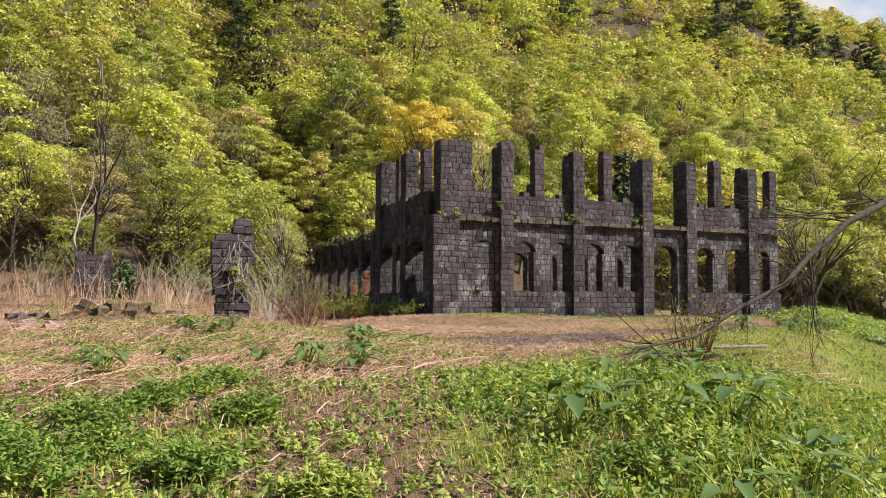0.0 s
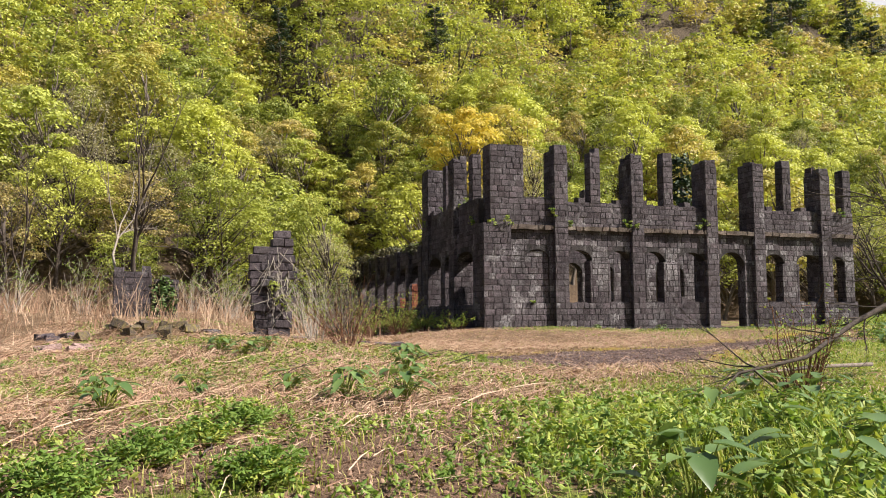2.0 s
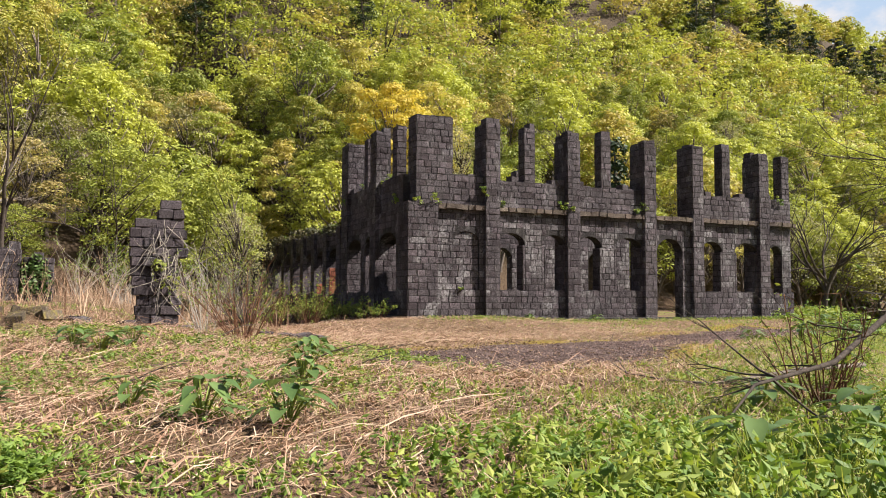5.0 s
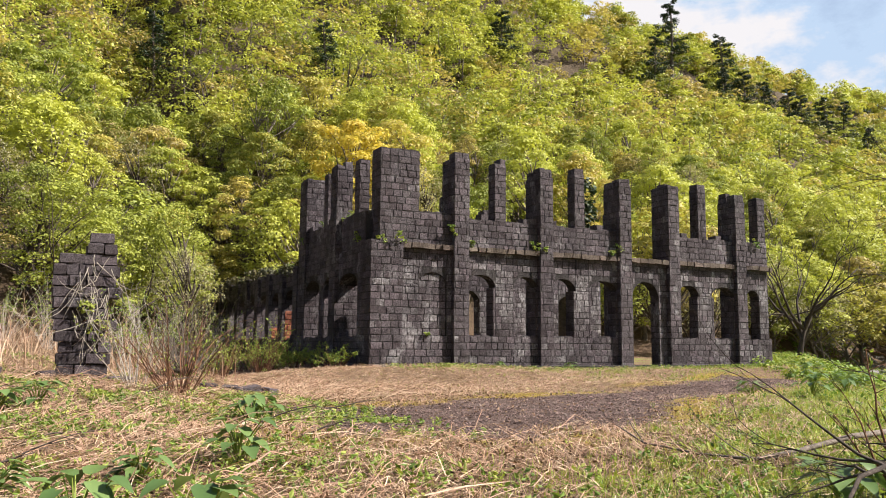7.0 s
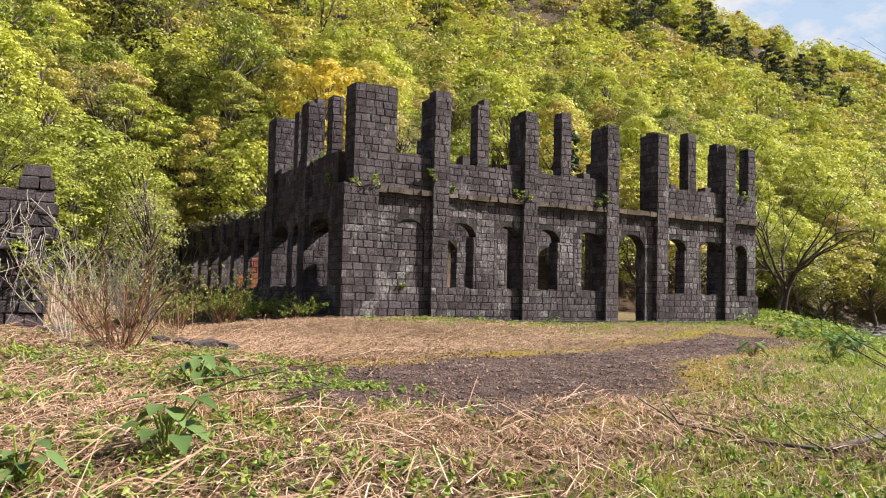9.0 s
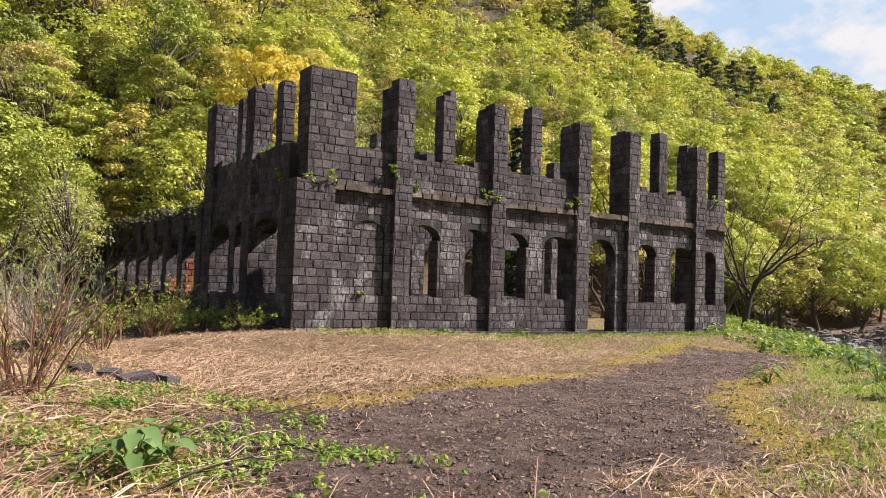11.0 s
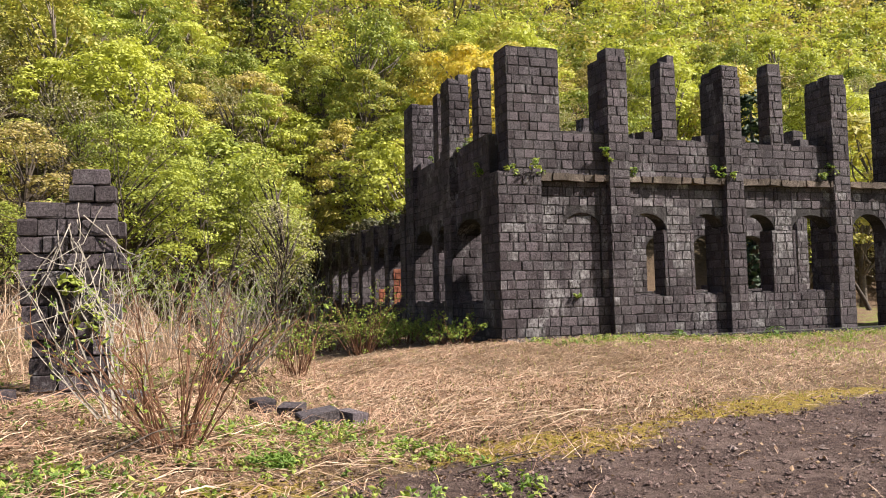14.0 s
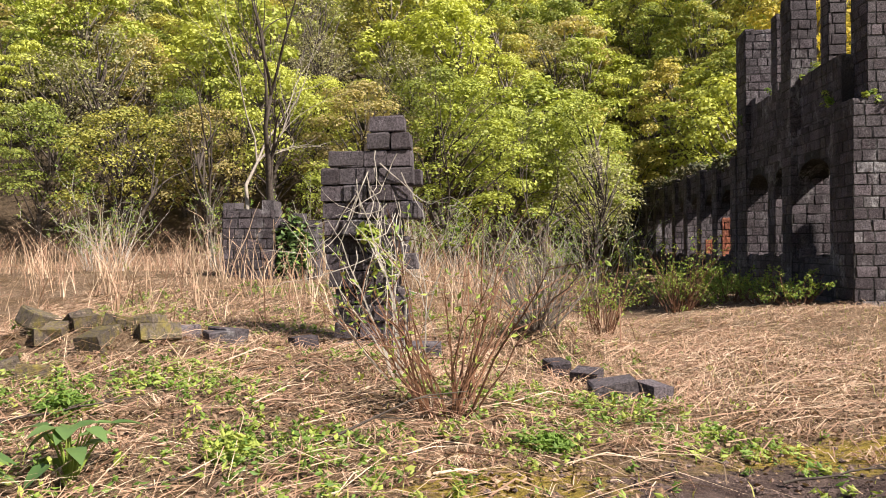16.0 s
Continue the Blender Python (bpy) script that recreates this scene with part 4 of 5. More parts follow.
def broken_pillar():
    rand = np.random.default_rng(41)
    shapes = {w: [stone_mesh(w, 0.3, 0.212, rand) for _ in range(4)] for w in (0.24, 0.3, 0.45)}
    core = Acc()
    x0, y0, z0 = -9.06, -6.15, -0.25
    core.box((x0 + 0.06, y0 + 0.06, z0 - 0.3), (x0 + 0.78, y0 + 0.5, z0 + 11 * 0.225))
    pillar = thing("broken_pillar", core.mesh("core", MORTAR), "broken free-standing pillar of dark slag blocks with dry vines", "pillar")
    left = [0, 0, -0.4, 0, -0.6, -0.7, -1.1, -0.9, -1.3, -1.3, -1.4, -0.4, 1.6, 1.8]
    right = [3, 3, 3.1, 3, 3.1, 3.5, 3.6, 3.4, 3.7, 3.5, 3.7, 3.5, 3.6, 3.0]
    for row in range(14):
        z = z0 + row * 0.225
        for layer in range(2):
            at = x0 + left[row] * 0.27 * (0.55 if left[row] < 0 else 1) + rand.uniform(-0.03, 0.03)
            end = x0 + right[row] * 0.27 + (0.05 if row % 2 else 0)
            while at < end - 0.12:
                w = rand.choice([0.24, 0.3, 0.45], p=[0.3, 0.45, 0.25])
                if at + w > end + 0.12:
                    w = 0.24
                ob = part("brick", shapes[w][rand.integers(4)], pillar)
                y = y0 + 0.15 + layer * 0.31 + rand.normal(0, 0.018)
                ob.matrix_world = pose(at + w / 2 + rand.normal(0, 0.008), y, z, rand.normal(0, 0.8), rand.normal(0, 0.8), rand.normal(0, 2.0))
                at += w + 0.012
    vines = Acc()
    for _ in range(38):
        p = np.array((x0 + rand.uniform(0.2, 0.9), y0 - 0.05, z0 + rand.uniform(1.2, 2.7)))
        limb(vines, p, (rand.normal(0, 0.5), -0.05, -1), rand.uniform(0.8, 2.0), 0.0085, rand, 9, 0, 0.28, 4)
    part("dry_vines", vines.mesh("dry_vines", PALE_BARK), pillar, "pale dry vine stems")
    tuft = Acc()
    for c, r in (((x0 + 0.15, y0 + 0.25, z0 + 2.62), 0.22), ((x0 + 0.45, y0 - 0.05, z0 + 1.6), 0.2), ((x0 + 0.7, y0 - 0.1, z0 + 1.2), 0.25)):
        lobe(tuft, np.array(c), np.array((r, r, r * 0.7)), 60, 0.07, rand, 0.7)
    part("weed_tufts", tuft.mesh("weed_tufts", WEED), pillar)


broken_pillar()


def loose_stones():
    """Single blocks by the shrub, and low heaps of tumbled rubble sunk in the straw."""
    rand = np.random.default_rng(42)
    spots = [(-5.76, -8.36, 0.45, 8, "dark"), (-5.40, -8.30, 0.3, 40, "dark"), (-5.95, -7.5, 0.3, 70, "dark"), (-6.25, -6.9, 0.24, 20, "dark"), (-9.3, -6.9, 0.3, 30, "dark"), (-7.9, -6.3, 0.45, 5, "dark")]
    for cx, cy, count, spread_x, kind in ((-12.3, -7.3, 7, 0.5, "mossy"), (-11.2, -7.6, 5, 0.35, "mossy"), (-10.4, -7.0, 3, 0.4, "dark"), (-13.3, -10.7, 6, 0.45, "pink"), (-11.6, -9.2, 3, 0.5, "mossy"), (-13.9, -7.0, 4, 0.5, "dark")):
        for i in range(count):
            spots.append((cx + rand.normal(0, spread_x), cy + rand.normal(0, 0.3), rand.choice([0.24, 0.3, 0.45]), rand.uniform(0, 180), kind))
    kinds = {"dark": (STONE, "fallen dark slag block lying in dry straw"), "mossy": (MOSSY, "tumbled block overgrown with yellow-green moss"), "pink": (PINK_STONE, "tumbled pale pinkish block in dry straw")}
    made = {(kind, w): [stone_mesh(w, 0.3, 0.212, rand, mat) for _ in range(3)] for kind, (mat, _) in kinds.items() for w in (0.24, 0.3, 0.45)}
    for x, y, w, turn, kind in spots:
        tilt = 4 if kind == "dark" else 14
        ob = thing("fallen_block", made[kind, w][rand.integers(3)], kinds[kind][1], "block", "fallen blocks")
        ob.matrix_world = pose(x, y, at_ground(x, y) - (0.03 if kind == "dark" else 0.07), rand.normal(0, tilt), rand.normal(0, tilt), turn)


loose_stones()


def stem_shrub(name, x, y, height, stems, spread, label, seed, bark=STEM, leaves=0, twigs=3):
    rand = np.random.default_rng(seed)
    wood, leaf = Acc(), Acc()
    for _ in range(stems):
        a = rand.uniform(0, 2 * math.pi)
        way = (math.cos(a) * spread * rand.uniform(0.1, 1), math.sin(a) * spread * rand.uniform(0.1, 1), 1)
        r = 0.25 * spread * rand.uniform(0, 1)
        pts, d = limb(wood, (r * math.cos(a), r * math.sin(a), -0.05), way, height * rand.uniform(0.5, 1.1), 0.012 * rand.uniform(0.6, 1.4), rand, 7, 0, 0.1, 4)
        for _ in range(twigs):
            i = rand.integers(3, 8)
            q, e = limb(wood, pts[i], unit(d + rand.normal(0, 0.6, 3)), height * rand.uniform(0.12, 0.35), 0.005, rand, 4, 0, 0.2, 3)
            if leaves:
                at = q[rand.integers(1, 5, leaves)] + rand.normal(0, 0.03, (leaves, 3))
                leaf_quads(leaf, at, unit(rand.normal(size=(leaves, 3)) + (0, 0, 0.8)), 0.028, rand.uniform(0.3, 0.99, leaves), rand, 2.2)
    ob = root(name, label, "shrub")
    part("stemwork", wood.mesh("stemwork", bark), ob, kind="stuff")
    if leaves:
        part("foliage", leaf.mesh("foliage", WEED), ob, kind="stuff")
    ob.matrix_basis = pose(x, y, at_ground(x, y))
    return ob


stem_shrub("shrub", -7.3, -9.9, 1.75, 38, 0.9, "bushy shrub of bare red-brown stems with few new leaves", 61, STEM, 2)
stem_shrub("shrub", -7.9, -8.6, 1.9, 13, 0.8, "thin leafing shrub beside the broken pillar", 62, PALE_BARK, 6)
stem_shrub("shrub", -6.4, -5.0, 1.5, 60, 1.1, "tangled heap of dead brushwood", 63, BARK, 1)
stem_shrub("shrub", -5.2, -2.6, 1.4, 30, 0.9, "tangled leafing bramble by the ruin's corner", 64, STEM, 9)
stem_shrub("shrub", -3.2, 1.2, 1.5, 40, 1.0, "tangled leafing bramble by the ruin's corner", 65, STEM, 12)
stem_shrub("shrub", -3.5, -20.1, 1.15, 26, 0.75, "thorny bare brushwood shrub in the grass", 66, STEM, 2, 5)
for i, (x, y) in enumerate(((-13.4, -3.6), (-12.2, -3.0), (-11.3, -1.6), (-10.2, -2.6), (-14.6, -1.5), (-12.9, 0.2), (-9.6, 0.0), (-7.6, -1.8), (-6.8, 1.0), (-4.8, 3.2))):
    stem_shrub("reed_clump", x, y, 1.8, 5, 0.4, "clump of tall dry reed stalks", 110 + i, STRAW, 0, 2)


def fallen_limb():
    rand = np.random.default_rng(68)
    wood, twigs = Acc(), Acc()
    pts = np.array([(-5.4, -20.75, -0.42), (-4.84, -20.57, -0.1), (-3.74, -20.45, 0.05), (-2.72, -20.23, 0.47), (-1.75, -20.2, 0.85), (-1.1, -20.05, 1.31), (-0.1, -19.97, 1.94), (0.9, -19.9, 2.34), (2.4, -19.6, 3.0)])
    wood.tube(pts, [0.008, 0.015, 0.025, 0.034, 0.042, 0.05, 0.06, 0.07, 0.08], 7)
    tips = []
    for x, y, z, way, length in ((-1.1, -20.05, 1.31, (-0.12, -0.2, -1), 1.5), (-0.75, -20.0, 1.5, (-0.35, 0.2, -0.9), 1.5), (-0.4, -20.0, 1.75, (-0.5, -0.1, -0.7), 1.4), (0.3, -19.9, 2.1, (-1, 0.15, -0.12), 2.2), (0.8, -19.9, 2.3, (-1, -0.2, 0.02), 2.4), (-0.1, -19.97, 1.94, (-1, 0.1, 0.1), 1.6), (1.3, -19.8, 2.5, (-0.9, 0.2, -0.3), 2.4)):
        grow(twigs, (x, y, z), way, length, 0.022, 2, rand, tips, -0.05, 5, (4, 7), 0.5)
    for _ in range(26):
        i = rand.integers(1, 7)
        p = pts[i] + (pts[i + 1] - pts[i]) * rand.random()
        grow(twigs, p, unit(rand.normal(size=3) * (1, 1, 0.8) + (-0.9, 0.2, -0.1)), rand.uniform(0.5, 1.2), 0.013, 2, rand, tips, 0.0, 4, (3, 5), 0.6)
    ob = root("fallen_limb", "long dead leafless limb slanting down into the grass", "branch")
    part("bough", wood.mesh("bough", DARK_BARK, True), ob)
    part("twig_spray", twigs.mesh("twig_spray", DARK_BARK, True), ob, kind="stuff")


fallen_limb()


def fallen_branch():
    rand = np.random.default_rng(69)
    wood, tips = Acc(), []
    plan = [(-3.3, -16.3, 0.16), (-3.65, -17.2, 0.07), (-3.55, -17.9, 0.05), (-3.3, -18.35, 0.05), (-2.6, -18.3, 0.08), (-1.3, -17.9, 0.12), (0.5, -17.4, 0.16)]
    pts = np.array([(x, y, at_ground(x, y) + up) for x, y, up in plan])
    wood.tube(pts, [0.006, 0.01, 0.014, 0.02, 0.028, 0.034, 0.04], 6)
    for i in (1, 2, 3, 4, 4, 5, 5):
        grow(wood, pts[i], unit(pts[i - 1] - pts[i] + rand.normal(0, 0.35, 3) * (1, 1, 0.5)), rand.uniform(0.4, 0.9), 0.008, 1, rand, tips, 0.02, 4, (2, 4), 0.5)
    thing("fallen_branch", wood.mesh("fallen_branch", BARK, True), "long dead grey branch lying in the grass", "branch")


fallen_branch()


def fallen_twig(x, y, turn, length, seed):
    rand = np.random.default_rng(seed)
    wood = Acc()
    pts, d = limb(wood, (0, 0, 0.03), (1, 0, 0.22), length, 0.012, rand, 8, 0.05, 0.1, 5)
    for i in (3, 5):
        limb(wood, pts[i], (1, rand.normal(0, 0.6), 0.1), length * 0.35, 0.006, rand, 4, 0.02, 0.15, 4)
    ob = thing("fallen_twig", wood.mesh("fallen_twig", DARK_BARK, True), "thin dark dead twig lying on the ground", "twig", "fallen twigs")
    ob.matrix_basis = pose(x, y, at_ground(x, y), 0, 0, turn)


for i, (x, y, turn, length) in enumerate(((-7.6, -13.2, 15, 1.3), (-6.3, -12.4, 40, 1.1), (-5.6, -12.9, -20, 0.9), (-8.9, -12.0, 60, 1.4), (-8.1, -11.2, 30, 1.2), (-9.6, -14.8, 50, 1.2), (-9.9, -16.4, 20, 1.0), (-7.2, -14.6, -10, 1.0),
                                          (-10.6, -11.0, 25, 1.3), (-11.6, -13.0, 70, 1.2), (-8.0, -15.6, 35, 0.8), (-5.0, -11.0, 10, 0.9), (-9.4, -9.0, 50, 1.2), (-6.9, -15.6, 0, 0.7), (-10.9, -22.0, 80, 0.9), (-8.4, -22.6, 30, 1.0))):
    fallen_twig(x, y, turn, length, 500 + i)
for i, (x, y) in enumerate(((-6.0, 3.0), (-4.5, 6.0), (-7.5, 5.0), (-9.2, 4.0), (-3.0, 9.0), (-10.5, 7.0), (-14.5, 4.0), (-16.5, 2.5), (-18.5, 5.0), (-5.5, 9.5), (-8.5, 8.5), (-13.0, 7.5))):
    stem_shrub("shrub", x, y, 2.3, 20, 0.7, "pale-stemmed shrub coming into yellow-green leaf", 520 + i, PALE_BARK, 16)
for i, (x, y) in enumerate(((-1.2, 1.4), (-1.6, 2.8), (-2.1, 4.2), (-1.1, 5.6), (-2.7, 2.0), (-1.0, 7.2), (-2.4, 6.2), (-3.4, 3.4), (-0.9, 0.6))):
    stem_shrub("shrub", x, y, 0.8, 26, 1.2, "low green bramble in the ruin's shade", 540 + i, STEM, 14)


def ivy_ruin():
    w = Masonry("ivy_wall", "", 43)
    z = at_ground(-12.2, 1.0) - 0.2
    w.block(-13.2, -12.0, 0.9, 1.5, z, z + 1.75, "-x+x-y", 0.6)
    w.block(-11.9, -11.1, 1.0, 1.6, z, z + 1.5, "-x+x-y", 0.6)
    body = thing("ruined_wall_stump", w.core.mesh("core", MORTAR), "overgrown stump of an old block wall with ivy", "wall stump")
    part("brickwork", w.blocks.mesh("brickwork", STONE_JOINED), body, kind="stuff")
    ivy, rand = Acc(), np.random.default_rng(44)
    for _ in range(14):
        lobe(ivy, np.array((rand.uniform(-11.9, -11.2), 0.95, z + rand.uniform(0.2, 1.6))), np.array((0.25, 0.12, 0.3)), 40, 0.1, rand, rand.random())
    part("ivy", ivy.mesh("ivy", BROAD), body)


ivy_ruin()


def broad_plant(x, y, size, seed, leaves=20):
    """A clump of big heart-shaped leaves on stalks."""
    rand = np.random.default_rng(seed)
    stalk, blades = Acc(), []
    for i in range(leaves):
        a = rand.uniform(0, 2 * math.pi)
        r, h = size * rand.uniform(0.1, 0.75), size * rand.uniform(0.35, 1.0)
        tip = np.array((r * math.cos(a), r * math.sin(a), h))
        stalk.tube([(0, 0, -0.03), tip * (0.5, 0.5, 0.6), tip], [0.008, 0.007, 0.004], 4)
        out = np.array((math.cos(a), math.sin(a), rand.uniform(-0.5, 0.35)))
        out = unit(out)
        across = unit(np.cross(out, (0, 0, 1)))
        L, W = size * rand.uniform(0.35, 0.6), size * rand.uniform(0.13, 0.21)
        up = np.cross(across, out)
        rows = [(-0.12, 0.55), (0.15, 1.0), (0.45, 0.85), (0.75, 0.45), (1.0, 0.02)]
        v = []
        for t, k in rows:
            mid = tip + out * L * t - np.array((0, 0, 1)) * L * 0.25 * t * t
            v += [mid - across * W * k + up * W * 0.25 * k, mid, mid + across * W * k + up * W * 0.25 * k]
        f = [(r * 3 + c, r * 3 + c + 1, r * 3 + c + 4, r * 3 + c + 3) for r in range(4) for c in range(2)]
        leaf = Acc()
        leaf.add(v, f, rand.random())
        blades.append(leaf.mesh("leaf", BROAD, True))
    ob = root("broadleaf_plant", "clump of big fresh green leaves on stalks", "plant", "broad-leaved weeds")
    part("stalkwork", stalk.mesh("stalkwork", WEED), ob, kind="stuff")
    for blade in blades:
        part("leaf", blade, ob)
    ob.matrix_basis = pose(x, y, at_ground(x, y), 0, 0, rand.uniform(0, 360))


for i, (x, y, s) in enumerate(((-8.7, -17.4, 0.28), (-7.87, -17.0, 0.38), (-8.6, -19.4, 0.4), (-9.2, -19.0, 0.36), (-7.0, -13.7, 0.40), (-6.75, -13.4, 0.32), (-8.3, -24.5, 0.45), (-7.4, -24.5, 0.45),
                               (-6.4, -24.2, 0.5), (-7.7, -23.7, 0.36), (-6.9, -23.2, 0.4), (-5.6, -23.4, 0.45), (-7.0, -25.6, 0.42), (-5.6, -22.0, 0.4), (-4.6, -21.4, 0.45), (-6.2, -21.9, 0.36),
                               (-4.2, -20.0, 0.4), (-11.8, -19.4, 0.36), (-12.0, -17.6, 0.36), (-10.9, -18.0, 0.3), (-9.7, -17.9, 0.3), (-9.4, -11.9, 0.36), (-9.9, -12.4, 0.4), (-10.3, -11.8, 0.36), (5.2, -10.6, 0.4),
                               (14.5, -4.4, 0.5), (16.2, -3.6, 0.5), (9.0, -10.2, 0.45), (11.6, -8.8, 0.5), (6.9, -11.8, 0.45), (3.0, -14.0, 0.4), (7.5, -0.5, 0.3), (4.6, -0.5, 0.25), (-7.0, -27.0, 0.4), (-8.0, -26.0, 0.35), (-6.0, -24.8, 0.42), (-5.4, -25.4, 0.5), (-4.6, -22.3, 0.4))):
    broad_plant(x, y, s * (1.05 if y < -21.5 else 1.0), 200 + i, 11 if y < -21.5 else 18)


def fern_clump(x, y, size, seed):
    """A bushy clump of feathery leaves: several leafy shoots."""
    rand = np.random.default_rng(seed)
    ob = root("weed_clump", "low bushy clump of feathery bright green leaves", "plant", "feathery weeds")
    acc = Acc()
    for i in range(11):
        a, r = i * 2.4, size * math.sqrt(i / 11) * 0.85
        h = size * (0.62 - 0.4 * (r / size) ** 2) * rand.uniform(0.8, 1.15)
        top = np.array((r * math.cos(a), r * math.sin(a), h))
        acc.tube([top * (0.4, 0.4, 0) - (0, 0, 0.05), top * (0.8, 0.8, 0.6), top], [0.006, 0.005, 0.003], 3)
        count = 120
        f = rand.uniform(0.3, 1.0, count)[:, None]
        way = unit(rand.normal(size=(count, 3)) * (1, 1, 0.5))
        c = top * np.hstack([0.5 + 0.5 * f, 0.5 + 0.5 * f, f]) + way * size * 0.3 * rand.uniform(0.2, 1, (count, 1))
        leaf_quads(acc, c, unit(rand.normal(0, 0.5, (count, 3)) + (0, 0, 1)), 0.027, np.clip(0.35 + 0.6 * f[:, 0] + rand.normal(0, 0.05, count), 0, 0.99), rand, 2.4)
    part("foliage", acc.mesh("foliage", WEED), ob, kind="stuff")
    ob.matrix_basis = pose(x, y, at_ground(x, y) - 0.02)


for i, (x, y, s) in enumerate(((-10.55, -22.8, 0.42), (-11.15, -24.4, 0.42), (-12.3, -23.6, 0.45), (-11.7, -23.6, 0.4), (-12.7, -24.9, 0.45), (-7.6, -24.9, 0.4), (-6.6, -25.0, 0.45), (-5.6, -24.2, 0.45), (-6.9, -23.7, 0.4), (-5.2, -22.9, 0.4), (-8.2, -25.3, 0.35), (-3.9, -21.8, 0.4), (-11.8, -22.6, 0.5), (-11.3, -21.9, 0.45), (-10.5, -20.6, 0.4), (-12.6, -23.0, 0.5), (-12.1, -24.2, 0.5), (-11.6, -25.4, 0.45), (-10.9, -21.3, 0.36), (-12.9, -21.8, 0.4), (-10.4, -25.2, 0.36),
                               (-9.6, -26.5, 0.3), (-6.3, -26.0, 0.4), (-5.0, -24.6, 0.45), (-4.6, -23.0, 0.4), (-6.0, -22.9, 0.4), (-7.2, -22.4, 0.35), (-10.2, -10.6, 0.3), (-8.6, -11.4, 0.25), (-6.5, -10.6, 0.22))):
    fern_clump(x, y, s * 0.95, 300 + i)


# ---- grass, straw and weeds ----
def scatter(n, box, weight, rand):
    x0, x1, y0, y1 = box
    out = np.zeros((0, 2))
    while len(out) < n:
        p = np.stack([rand.uniform(x0, x1, n), rand.uniform(y0, y1, n)], 1)
        out = np.vstack([out, p[rand.random(n) < weight(p[:, 0], p[:, 1])]])
    return out[:n]


def patchy(x, y):
    return np.clip(0.55 + 0.6 * waves(x, y, 1.9), 0.05, 1)


def grass():
    rand = np.random.default_rng(51)

    def weight(x, y):
        g, s, gr, m = zones(x, y)
        return np.clip(gr * patchy(x, y) * (1 - g) + 0.06 * (1 - g), 0, 1)

    p = np.vstack([scatter(66000, (-14, 2, -29, -15), weight, rand), scatter(58000, (-12, 24, -19, 0), weight, rand)])
    n = len(p)
    z = land(p[:, 0], p[:, 1])
    tall = 0.03 + 0.10 * rand.random(n) ** 2 + 0.05 * zones(p[:, 0], p[:, 1])[2] * rand.random(n) + 0.36 * sstep(-20, -23, p[:, 1]) * sstep(-8.8, -6.8, p[:, 0]) * rand.random(n) ** 1.4
    a = rand.uniform(0, 2 * math.pi, n)
    lean = rand.uniform(0.1, 0.7, n) * tall
    side = np.stack([np.cos(a), np.sin(a), 0 * a], 1) * (0.0025 + 0.004 * rand.random(n))[:, None]
    base = np.column_stack([p, z - 0.01])
    tip = base + np.stack([-np.sin(a) * lean, np.cos(a) * lean, tall], 1)
    mid = base + np.stack([-np.sin(a) * lean * 0.3, np.cos(a) * lean * 0.3, tall * 0.6], 1)
    acc = Acc()
    acc.blades(base, mid, tip, side, rand.random(n))
    thing("grass", acc.mesh("grass", GRASS), "short patchy spring grass with yellowed blades", "grass", kind="stuff")


